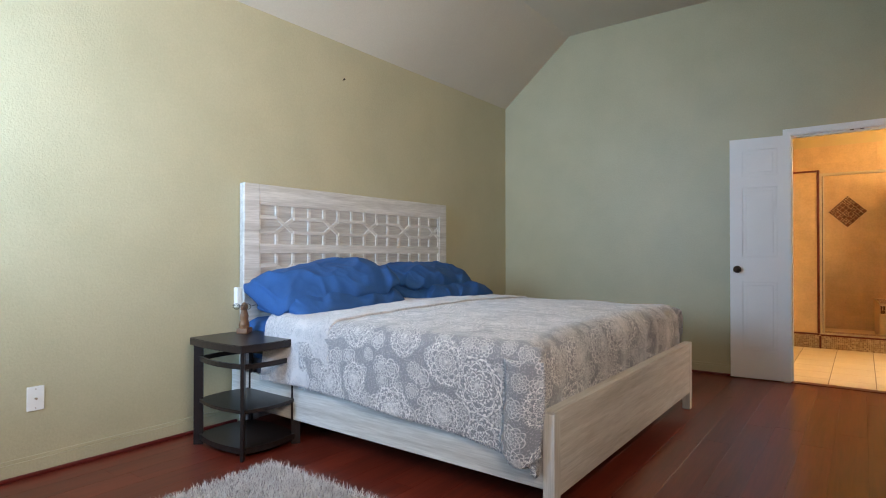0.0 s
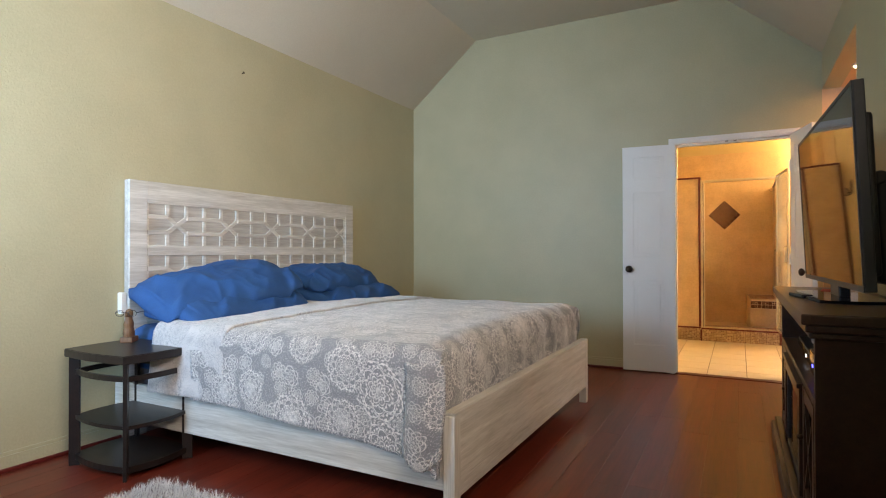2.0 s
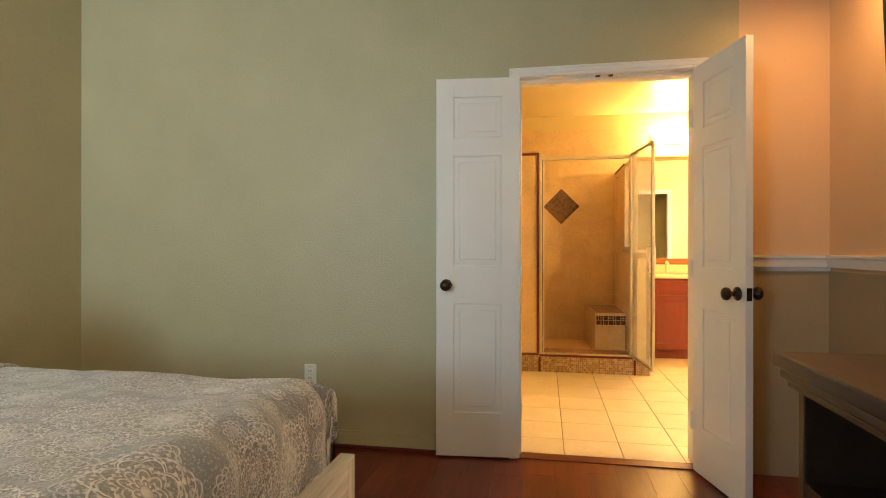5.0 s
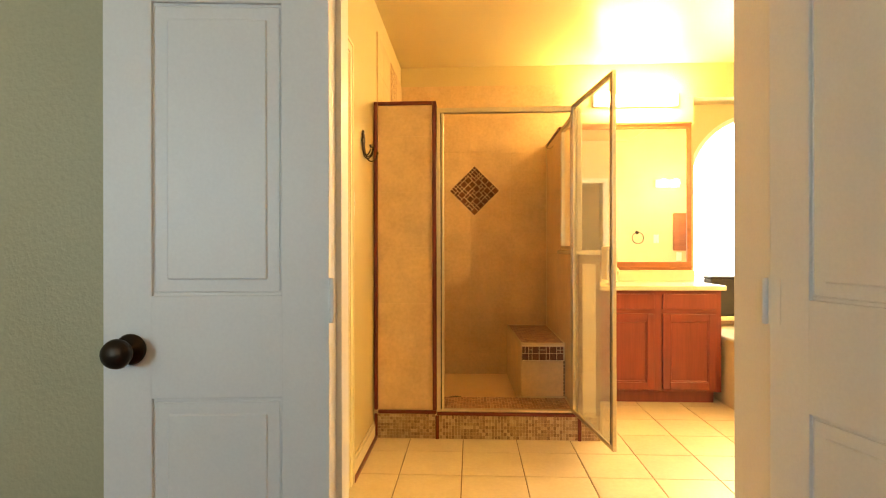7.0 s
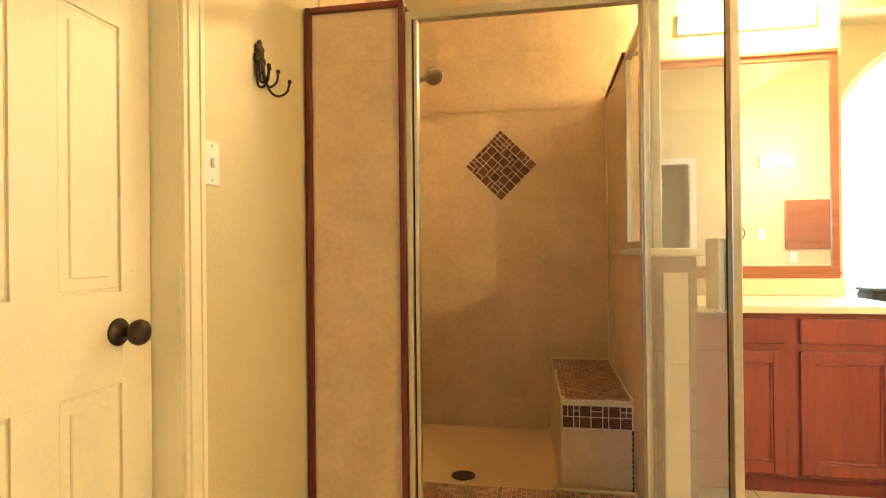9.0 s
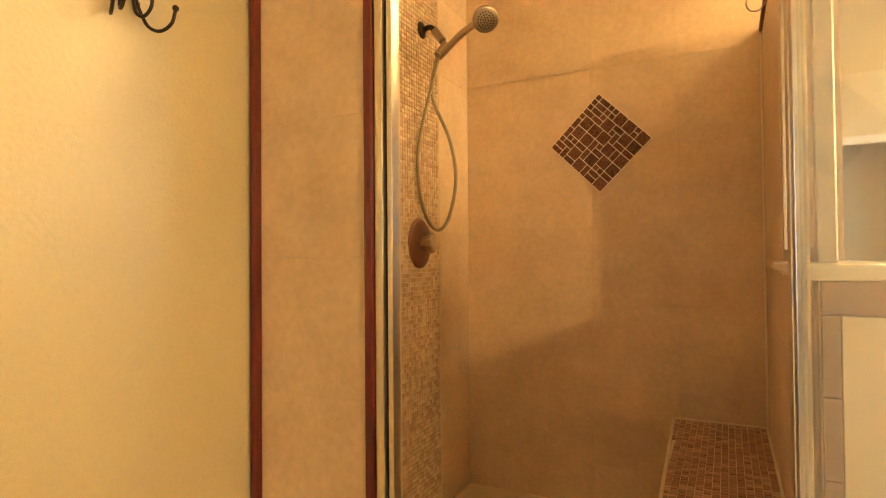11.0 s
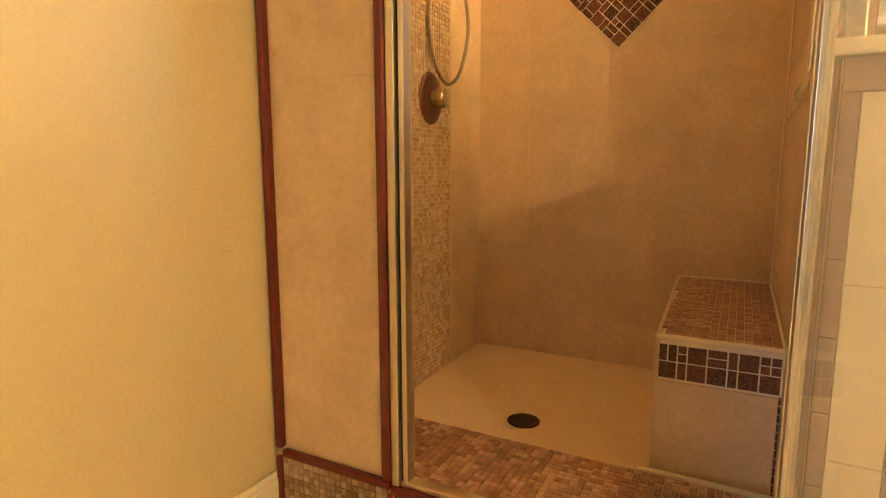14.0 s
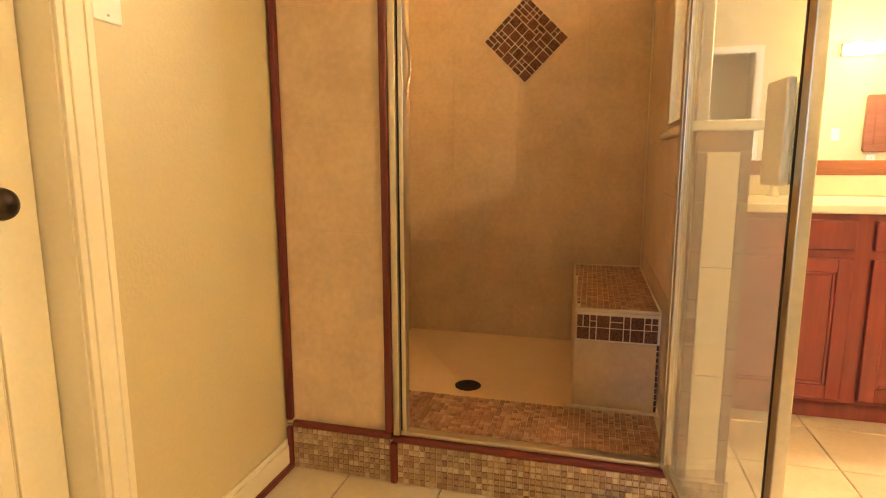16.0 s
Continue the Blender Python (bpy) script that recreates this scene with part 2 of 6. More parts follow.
RUGB = stuff_mat("rug_backing", (0.26, 0.24, 0.24), (0.36, 0.34, 0.34), 0.95, 8, 60, 0.3)
PULL = stuff_mat("cream_pull_plate", (0.78, 0.70, 0.50), (0.84, 0.76, 0.56), 0.4, 8, 80, 0.05)
VALVE = stuff_mat("worn_valve_bronze", (0.12, 0.055, 0.036), (0.19, 0.09, 0.058), 0.36, 8, 80, 0.05, metal=0.7)
BRONZE = stuff_mat("oiled_bronze", (0.030, 0.020, 0.015), (0.06, 0.04, 0.028), 0.3, 8, 80, 0.05, metal=0.8)
NICKEL = stuff_mat("worn_nickel", (0.36, 0.30, 0.22), (0.46, 0.39, 0.29), 0.26, 10, 120, 0.05, metal=1.0)
CHROME = stuff_mat("brushed_frame_metal", (0.56, 0.50, 0.39), (0.66, 0.60, 0.48), 0.28, 4, 60, 0.03, metal=1.0)
RUBBER = plain("black_seal", (0.01, 0.01, 0.01), 0.6)
BLACKP = stuff_mat("black_plastic", (0.012, 0.012, 0.014), (0.02, 0.02, 0.022), 0.35, 6, 200, 0.08)
SCREEN = plain("tv_glass", (0.006, 0.006, 0.007), 0.035, ior=1.22)
PLATE = plain("white_plate_plastic", (0.78, 0.77, 0.73), 0.35)
FLOORT = stuff_mat("cream_floor_tile", (0.66, 0.56, 0.42), (0.77, 0.67, 0.52), 0.3, 5, 45, 0.12, vary=0.05)
GROUT = stuff_mat("brown_grout", (0.24, 0.165, 0.10), (0.30, 0.21, 0.13), 0.9, 8, 120, 0.3)
SHTILE = stuff_mat("tan_shower_tile", (0.560, 0.408, 0.258), (0.700, 0.525, 0.342), 0.36, 7, 46, 0.25, vary=0.035)
SHGROUT = stuff_mat("tan_grout", (0.60, 0.47, 0.31), (0.68, 0.54, 0.37), 0.85, 8, 120, 0.2)
PALEGR = stuff_mat("pale_grout", (0.60, 0.50, 0.35), (0.68, 0.57, 0.41), 0.85, 8, 120, 0.2)
PAN = stuff_mat("shower_pan_stone", (0.74, 0.555, 0.355), (0.80, 0.61, 0.395), 0.4, 6, 70, 0.15)
REDTR = stuff_mat("oxblood_trim", (0.10, 0.012, 0.010), (0.145, 0.019, 0.015), 0.25, 6, 60, 0.1)
MOS = island_mat("mosaic_stone", [(0.36, 0.255, 0.15), (0.29, 0.19, 0.11), (0.45, 0.34, 0.215), (0.23, 0.14, 0.08), (0.34, 0.235, 0.14), (0.52, 0.41, 0.27), (0.31, 0.21, 0.125)])
MOSP = island_mat("mosaic_stone_piece", [(0.36, 0.255, 0.15), (0.29, 0.19, 0.11), (0.45, 0.34, 0.215), (0.23, 0.14, 0.08), (0.34, 0.235, 0.14), (0.52, 0.41, 0.27), (0.31, 0.21, 0.125)], per_object=True)
MOSR = island_mat("mosaic_red", [(0.39, 0.205, 0.13), (0.29, 0.135, 0.085), (0.50, 0.30, 0.19), (0.22, 0.095, 0.060), (0.35, 0.175, 0.11)])
MOSRP = island_mat("mosaic_red_piece", [(0.39, 0.205, 0.13), (0.29, 0.135, 0.085), (0.50, 0.30, 0.19), (0.22, 0.095, 0.060), (0.35, 0.175, 0.11)], per_object=True)
STRIP = [(0.56, 0.41, 0.25), (0.47, 0.325, 0.19), (0.62, 0.48, 0.30), (0.40, 0.26, 0.15), (0.52, 0.37, 0.22)]
MOSW = island_mat("mosaic_tan", STRIP)
MOSWP = island_mat("mosaic_tan_piece", STRIP, per_object=True)
DARKMOS = island_mat("dark_slate_mosaic", [(0.055, 0.012, 0.008), (0.082, 0.020, 0.014), (0.040, 0.009, 0.007), (0.115, 0.034, 0.024), (0.068, 0.017, 0.013), (0.095, 0.030, 0.026)], 0.42, True)
for m in (DARKMOS, PLANK, STANDW, ESPR):
    m.node_tree.nodes["Principled BSDF"].inputs["Specular IOR Level"].default_value = 0.2 if m is DARKMOS else 0.35
INGROUT = stuff_mat("cream_inset_grout", (0.74, 0.63, 0.48), (0.80, 0.69, 0.54), 0.8, 8, 120, 0.2)
BORDER = stuff_mat("brown_border_tile", (0.17, 0.105, 0.067), (0.235, 0.15, 0.095), 0.4, 9, 60, 0.2)
CREAMT = stuff_mat("cream_tile", (0.64, 0.54, 0.36), (0.70, 0.60, 0.42), 0.35, 5, 50, 0.1)
COUNTER = stuff_mat("cultured_marble", (0.72, 0.66, 0.50), (0.78, 0.72, 0.57), 0.18, 4, 30, 0.03)
TUBM = stuff_mat("tub_acrylic", (0.74, 0.69, 0.58), (0.78, 0.73, 0.62), 0.16, 3, 30, 0.02)
MIRROR = plain("mirror_silver", (0.92, 0.92, 0.90), 0.015, 1.0)
BULB = plain("lit_bulb", (1, 0.9, 0.7), 0.4, 0, (1.0, 0.66, 0.27), 325.0)
DOWNL = plain("lit_downlight", (1, 0.9, 0.7), 0.4, 0, (1.0, 0.60, 0.27), 80.0)
DARKBOX = stuff_mat("dark_woven_fabric", (0.03, 0.032, 0.036), (0.06, 0.06, 0.065), 0.8, 5, 180, 0.3)
CARVED = wood_mat("carved_brown_wood", (0.10, 0.045, 0.02), (0.22, 0.11, 0.05), "z", 0.5, 2.0, bump=0.4)


def glass_mat(name, tint, rough):
    """Thin clear sheet: lets light straight through, with a Fresnel gloss."""
    m = bpy.data.materials.new(name)
    m.use_nodes = True
    nt = m.node_tree
    nt.nodes.clear()
    out = nt.nodes.new("ShaderNodeOutputMaterial")
    tr, gl, mx, fr = nt.nodes.new("ShaderNodeBsdfTransparent"), nt.nodes.new("ShaderNodeBsdfGlossy"), nt.nodes.new("ShaderNodeMixShader"), nt.nodes.new("ShaderNodeLayerWeight")
    tr.inputs[0].default_value = (*tint, 1)
    gl.inputs["Roughness"].default_value = rough
    fr.inputs[0].default_value = 0.5
    nt.links.new(math_node(nt, "MULTIPLY_ADD", math_node(nt, "POWER", fr.outputs["Facing"], 5.0), 0.55, 0.03), mx.inputs[0])
    nt.links.new(tr.outputs[0], mx.inputs[1])
    nt.links.new(gl.outputs[0], mx.inputs[2])
    nt.links.new(mx.outputs[0], out.inputs[0])
    return m


def soapy_glass(name):
    """Shower glass with a thin milky film of soap, thicker in patches."""
    m = glass_mat(name, (0.95, 0.96, 0.93), 0.03)
    nt = m.node_tree
    df, mx = nt.nodes.new("ShaderNodeBsdfDiffuse"), nt.nodes.new("ShaderNodeMixShader")
    df.inputs[0].default_value = (0.75, 0.72, 0.64, 1)
    v = coords(nt, (1, 1, 0.7))
    n = noise_of(nt, v, 2.2, 2)
    nt.links.new(math_node(nt, "MULTIPLY_ADD", ramp(nt, n, 0.25, 0.75), 0.08, 0.20), mx.inputs[0])
    out = nt.nodes["Material Output"]
    nt.links.new(out.inputs[0].links[0].from_socket, mx.inputs[1])
    nt.links.new(df.outputs[0], mx.inputs[2])
    nt.links.new(mx.outputs[0], out.inputs[0])
    return m


GLASS = glass_mat("clear_glass", (0.96, 0.97, 0.95), 0.01)
SOAPY = soapy_glass("soapy_shower_glass")


# ---------- mesh helpers ----------
def part(name, bm, material, parent=None, label="", smooth=False):
    me = bpy.data.meshes.new(name)
    bm.normal_update()
    bm.to_mesh(me)
    bm.free()
    me.materials.append(material)
    if smooth:
        for p in me.polygons:
            p.use_smooth = True
    ob = new(name, me)
    if parent is not None:
        ob.parent = parent
    if label:
        ob["label"] = label
    return ob


def base(name, x=0, y=0, z=0, rz=0):
    ob = new(name)
    ob.empty_display_size = 0.1
    ob.matrix_world = pose(x, y, z, 0, 0, rz)
    return ob


def box(bm, x0, y0, z0, x1, y1, z1, bevel=0.0, seg=2):
    r = bmesh.ops.create_cube(bm, size=1)
    vs = r["verts"]
    bmesh.ops.scale(bm, vec=(abs(x1 - x0), abs(y1 - y0), abs(z1 - z0)), verts=vs)
    bmesh.ops.translate(bm, vec=((x0 + x1) / 2, (y0 + y1) / 2, (z0 + z1) / 2), verts=vs)
    if bevel:
        es = {e for v in vs for e in v.link_edges}
        r = bmesh.ops.bevel(bm, geom=list(es), offset=bevel, segments=seg, affect="EDGES", profile=0.5)
        vs = [v for v in {v for f in r["faces"] for v in f.verts}]
    return vs


def boxes(*dims, bevel=0.0):
    bm = bmesh.new()
    for d in dims:
        box(bm, *d, bevel=bevel)
    return bm


def cyl(bm, p, q, r0, r1=None, n=20, caps=True):
    p, q = Vector(p), Vector(q)
    d = q - p
    m = Matrix.Translation((p + q) / 2) @ d.to_track_quat("Z", "Y").to_matrix().to_4x4()
    return bmesh.ops.create_cone(bm, cap_ends=caps, segments=n, radius1=r0, radius2=r0 if r1 is None else r1, depth=d.length, matrix=m)["verts"]


def ball(bm, c, r, sx=1, sy=1, sz=1, u=20, v=12):
    return bmesh.ops.create_uvsphere(bm, u_segments=u, v_segments=v, radius=r, matrix=Matrix.Translation(c) @ Matrix.Diagonal((sx, sy, sz, 1)))["verts"]


def prism(bm, pts, h0, h1, plane="xy"):
    """A straight solid over a plan polygon."""
    def at(p, h):
        return {"xy": (p[0], p[1], h), "xz": (p[0], h, p[1]), "yz": (h, p[0], p[1])}[plane]
    a = [bm.verts.new(at(p, h0)) for p in pts]
    b = [bm.verts.new(at(p, h1)) for p in pts]
    bm.faces.new(a)
    bm.faces.new(b)
    n = len(pts)
    for i in range(n):
        bm.faces.new((a[i], a[(i + 1) % n], b[(i + 1) % n], b[i]))
    bmesh.ops.recalc_face_normals(bm, faces=bm.faces)
    return bm


def lathe(bm, profile, m, n=24):
    """Turned shape: profile of (radius, height) about the local z axis of m."""
    rings = [[bm.verts.new(m @ Vector((r * math.cos(2 * math.pi * i / n), r * math.sin(2 * math.pi * i / n), h))) for i in range(n)] for r, h in profile]
    for a, b in zip(rings, rings[1:]):
        for i in range(n):
            bm.faces.new((a[i], a[(i + 1) % n], b[(i + 1) % n], b[i]))
    bm.faces.new(rings[0][::-1])
    bm.faces.new(rings[-1])
    bmesh.ops.recalc_face_normals(bm, faces=bm.faces)


def tube(name, pts, r, material, parent=None, label="", res=6):
    """A bent round bar through points, as a mesh."""
    cu = bpy.data.curves.new(name, "CURVE")
    cu.dimensions, cu.bevel_depth, cu.bevel_resolution, cu.resolution_u, cu.use_fill_caps = "3D", r, 3, res, True
    sp = cu.splines.new("BEZIER")
    sp.bezier_points.add(len(pts) - 1)
    for b, p in zip(sp.bezier_points, pts):
        b.co, b.handle_left_type, b.handle_right_type = p, "AUTO", "AUTO"
    tmp = bpy.data.objects.new("tmp", cu)
    scene.collection.objects.link(tmp)
    me = bpy.data.meshes.new_from_object(tmp.evaluated_get(bpy.context.evaluated_depsgraph_get()))
    bpy.data.objects.remove(tmp)
    bpy.data.curves.remove(cu)
    me.name = name
    me.materials.clear()
    me.materials.append(material)
    for p in me.polygons:
        p.use_smooth = True
    ob = new(name, me)
    if parent is not None:
        ob.parent = parent
    if label:
        ob["label"] = label
    return ob


def wall(name, bm, material, label):
    return tagged(part(name, bm, material), label, "wall", kind="structure")


# ---------- the plan, in metres ----------
XL, XR = -3.11, 0.68          # bedroom walls across
YB, YD = -1.10, 5.03          # bedroom back wall, wall with the double door
EAVE, TOP = 2.665, 3.305      # vaulted ceiling
KL, KR = -2.345, -0.085
DL, DR, DH = -0.41, 0.482, 2.03
NX, NY, NZ = 1.09, 3.56, 2.37  # lit niche beside the double door
BY, BX = 5.19, -0.70          # bathroom: near wall, wall with the closet door
BB, BR, BZ = 8.51, 3.25, 2.625
SX, SY, SH = 0.495, 7.182, 1.995  # shower: half wall, front line, column height

# bedroom shell
bm = boxes((XL, YB, -0.06, NX + 0.12, YD + 0.06, -0.004))
tagged(part("floor", bm, GAPM), "dark red cherry laminate plank floor", "floor", kind="structure")
wall("wall_west", boxes((XL - 0.12, YB, 0, XL, YD + 0.12, EAVE + 0.02)), SAGE, "sage green painted bedroom wall behind the bed")
bm = bmesh.new()
gable = [(XL - 0.12, 0), (DL - 0.02, 0), (DL - 0.02, DH + 0.02), (DR + 0.02, DH + 0.02), (DR + 0.02, 0), (XR, 0), (XR, EAVE + 0.04), (KR, TOP + 0.04), (KL, TOP + 0.04), (XL - 0.12, EAVE - 0.06)]
prism(bm, gable, YD, BY - 0.001, "xz")
wall("wall_north", bm, SAGE, "sage green painted gable wall with double door")
bm = bmesh.new()
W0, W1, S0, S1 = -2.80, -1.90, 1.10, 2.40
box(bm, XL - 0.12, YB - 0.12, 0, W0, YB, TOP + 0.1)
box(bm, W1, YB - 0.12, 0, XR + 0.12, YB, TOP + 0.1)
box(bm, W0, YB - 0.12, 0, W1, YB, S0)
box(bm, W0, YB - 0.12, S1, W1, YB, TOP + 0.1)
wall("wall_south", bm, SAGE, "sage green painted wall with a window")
# the unseen gap from y -1.02 to 0.52 is added for the east fill lamp
wall("wall_east", boxes((XR, YB, 0, XR + 0.12, -1.02, EAVE + 0.02), (XR, -1.02, 0, XR + 0.12, 0.52, 1.56), (XR, -1.02, 2.36, XR + 0.12, 0.52, EAVE + 0.02), (XR, 0.52, 0, XR + 0.12, NY, EAVE + 0.02), (XR, NY, NZ, XR + 0.12, YD + 0.12, EAVE + 0.02)), SAGE, "sage green painted wall behind the television")
bm = bmesh.new()
prism(bm, [(XL - 0.12, EAVE - 0.1), (XL, EAVE), (KL, TOP), (KR, TOP), (XR, EAVE), (XR + 0.12, EAVE - 0.1), (XR + 0.12, TOP + 0.12), (XL - 0.12, TOP + 0.12)], YB - 0.1, YD, "xz")
tagged(part("ceiling", bm, CEIL), "off-white vaulted bedroom ceiling", "ceiling", kind="structure")
# niche
wall("wall_niche", boxes((XR, YD, 0, NX + 0.06, YD + 0.118, NZ + 0.1), (NX, NY - 0.1, 0, NX + 0.06, YD, NZ + 0.1), (XR + 0.12, NY - 0.1, 0, NX, NY, NZ + 0.1)), PEACH, "peach painted niche walls lit by a downlight")
bm = boxes((XR + 0.12, NY, NZ, NX, YD, NZ + 0.08))
tagged(part("ceiling_niche", bm, PEACH), "peach painted niche ceiling", "ceiling", kind="structure")


def skirting(name, x0, y0, x1, y1, h, mat, label):
    """Moulded base board between two plan corners."""
    bm = bmesh.new()
    box(bm, x0, y0, 0, x1, y1, h - 0.018, 0.0)
    dx, dy = abs(x1 - x0), abs(y1 - y0)
    if dx < dy:
        s = 0.005 if x0 < XL + 0.3 or x0 < BX + 0.1 else -0.005
        box(bm, x0 if s > 0 else x0 - s, y0, h - 0.018, x1 - s if s > 0 else x1, y1, h, 0.002)
    else:
        box(bm, x0, y0 + 0.005, h - 0.018, x1, y1, h, 0.002)
    return tagged(part(name, bm, mat), label, "baseboard", kind="structure")


skirting("baseboard_west", XL, YB, XL + 0.014, YD, 0.095, SAGE, "painted baseboard along the bed wall")
skirting("baseboard_north", XL + 0.014, YD - 0.014, DL - 0.07, YD, 0.095, SAGE, "painted baseboard along the door wall")
bm = boxes((XL + 0.014, YB, 0, XL + 0.030, 1.69, 0.020), (XL + 0.014, 3.86, 0, XL + 0.030, YD - 0.014, 0.020), (XL + 0.030, YD - 0.030, 0, DL - 0.07, YD - 0.014, 0.020), bevel=0.005)
tagged(part("trim_shoe", bm, REDTR), "dark red shoe moulding along the baseboard", "shoe moulding", kind="structure")
LOWTAN = stuff_mat("tan_wall_paint", (0.40, 0.31, 0.20), (0.44, 0.345, 0.225), 0.5, 0.9, 100, 0.4)
bm = boxes((XR + 0.003, YD - 0.004, 0.0, NX - 0.004, YD, 1.012), (NX - 0.004, NY, 0.0, NX, YD - 0.004, 1.012))
tagged(part("wall_wainscot", bm, LOWTAN), "tan painted lower wall below the chair rail", "wall", kind="structure")
# chair rail in the niche
bm = boxes((XR + 0.004, YD - 0.022, 1.03, NX, YD, 1.075), (XR + 0.004, YD - 0.030, 1.075, NX, YD, 1.09), (XR + 0.004, YD - 0.012, 1.01, NX, YD, 1.03), bevel=0.003)
box(bm, NX - 0.022, NY, 1.03, NX, YD - 0.022, 1.075, 0.003)
box(bm, NX - 0.030, NY, 1.075, NX, YD - 0.03, 1.09, 0.003)
tagged(part("trim_chair_rail", bm, WHITE), "white moulded chair rail in the niche", "chair rail", kind="structure")

# bathroom shell
bm = boxes((BX, BY - 0.12, -0.06, BR, BB, -0.006))
tagged(part("floor_bath", bm, GROUT), "cream square tile bathroom floor with brown grout", "floor", kind="structure")
CD0, CD1 = 5.845, 6.470
wall("wall_bath_west", boxes((BX - 0.12, BY, 0, BX, CD0 - 0.012, BZ + 0.05), (BX - 0.12, CD1 + 0.012, 0, BX, BB + 0.12, BZ + 0.05), (BX - 0.12, CD0 - 0.012, 2.042, BX, CD1 + 0.012, BZ + 0.05), (BX - 0.20, CD0 - 0.1, 0, BX - 0.14, CD1 + 0.1, 2.2)), GOLD, "golden yellow painted bathroom wall")
TX0, TX1 = 1.16, 1.72
wall("wall_bath_south", boxes((BX, BY, 0, DL - 0.02, BY + 0.012, DH + 0.02), (DR + 0.02, BY, 0, TX0, BY + 0.012, DH + 0.02), (TX1, BY, 0, BR, BY + 0.012, DH + 0.02), (BX, BY, DH + 0.02, BR, BY + 0.012, BZ + 0.9)), GOLD, "golden yellow painted wall round the bathroom doorways")
wall("wall_closet", boxes((TX0 - 0.01, 4.1, 0, TX0, BY, 2.3), (TX1 + 0.2, 4.1, 0, TX1 + 0.3, BY, 2.3), (TX0, 4.0, 0, TX1 + 0.3, 4.1, 2.3), (TX1, 5.1, 0, TX1 + 0.2, BY, 2.3), (TX0, 4.0, -0.05, TX1 + 0.3, BY - 0.121, -0.002), (TX0, 4.0, 2.3, TX1 + 0.3, BY, 2.36)), SAGE, "sage painted closet walls beyond a doorway")
WX0, WX1, WZ0, WZ1 = 1.683, 2.96, 0.56, 2.345
wall("wall_bath_north", boxes((BX, BB, 0, WX0, BB + 0.12, 3.5), (WX0, BB, 0, WX1, BB + 0.34, WZ0 - 0.02), (WX1, BB, 0, BR + 0.12, BB + 0.12, 3.5), (WX0, BB, WZ1, WX1, BB + 0.34, 3.5), (WX0 - 0.1, BB + 0.12, 0, WX0, BB + 0.34, 2.6), (WX1, BB + 0.12, 0, WX1 + 0.1, BB + 0.34, 2.6)), GOLD, "golden yellow painted wall with a deep window recess")
wall("wall_bath_east", boxes((BR, BY - 0.1, 0, BR + 0.12, BB + 0.3, 3.6)), GOLD, "golden yellow painted bathroom wall beside the tub")
bm = bmesh.new()
prism(bm, [(BX - 0.1, BZ), (2.08, BZ), (BR + 0.1, BZ + 0.75), (BR + 0.1, BZ + 0.9), (BX - 0.1, BZ + 0.9)], BY, BB, "xz")
tagged(part("ceiling_bath", bm, GOLD), "golden painted bathroom ceiling", "ceiling", kind="structure")
skirting("baseboard_bath", BX, CD1 + 0.075, BX + 0.013, SY, 0.10, TRIMW, "cream baseboard with a dark red floor line")
bm = boxes((BX, CD1 + 0.075, 0, BX + 0.026, SY, 0.018), bevel=0.003)
tagged(part("trim_floor_line", bm, REDTR), "dark red quarter round along the floor", "trim", kind="structure")
bm = boxes((DL - 0.02, YD - 0.01, -0.005, DR + 0.02, BY - 0.08, 0.006), bevel=0.003)
tagged(part("trim_threshold", bm, PLANK), "dark wood threshold strip between the rooms", "threshold", kind="structure")

# door lining and casings
bm = boxes((DL - 0.02, YD, 0, DL, BY + 0.012, DH), (DR, YD, 0, DR + 0.02, BY + 0.012, DH), (DL - 0.02, YD, DH, DR + 0.02, BY + 0.012, DH + 0.02), (DL, YD + 0.05, 0, DL + 0.012, YD + 0.085, DH), (DL + 0.012, YD + 0.05, DH - 0.012, DR, YD + 0.085, DH))
tagged(part("trim_door_lining", bm, WHITE), "white painted door lining", "door frame", kind="structure")


def casing(name, x0, x1, top, y, s, w=0.058, mat=WHITE):
    """Stepped casing round an opening in a wall along x; s: the side it stands out to."""
    bm = bmesh.new()
    for o, t in ((0.0, 0.011), (0.014, 0.017), (w - 0.016, 0.021)):
        ya, yb = sorted((y, y + s * t))
        e = w - 0.002 if o < w - 0.02 else w
        box(bm, x0 - e, ya, 0, x0 - o - 0.005, yb, top + o + 0.005, 0.002)
        box(bm, x1 + o + 0.005, ya, 0, x1 + e, yb, top + o + 0.005, 0.002)
        box(bm, x0 - e, ya, top + o + 0.005, x1 + e, yb, top + e, 0.002)
    return tagged(part(name, bm, mat), "white moulded door casing", "door casing", kind="structure")


casing("trim_casing_bedroom", DL, DR, DH, YD, -1, 0.05)
casing("trim_casing_bath", DL, DR, DH, BY + 0.012, 1, 0.058)
casing("trim_casing_closet", TX0, TX1, DH, BY + 0.012, 1, 0.07)
# casing of the closet door in the side wall
bm = bmesh.new()
for o, t in ((0.0, 0.011), (0.014, 0.017), (0.052, 0.022)):
    e = 0.072 if o > 0.03 else 0.070
    box(bm, BX, CD1 + o + 0.004, 0, BX + t, CD1 + e, 2.03 + e, 0.002)
    box(bm, BX, CD0 - e, 0, BX + t, CD0 - o - 0.004, 2.03 + e, 0.002)
    box(bm, BX, CD0 - o - 0.004, 2.03 + o + 0.004, BX + t, CD1 + o + 0.004, 2.03 + e, 0.002)
box(bm, BX - 0.11, CD1, 0, BX, CD1 + 0.012, 2.03)
box(bm, BX - 0.11, CD0 - 0.012, 0, BX, CD0, 2.03)
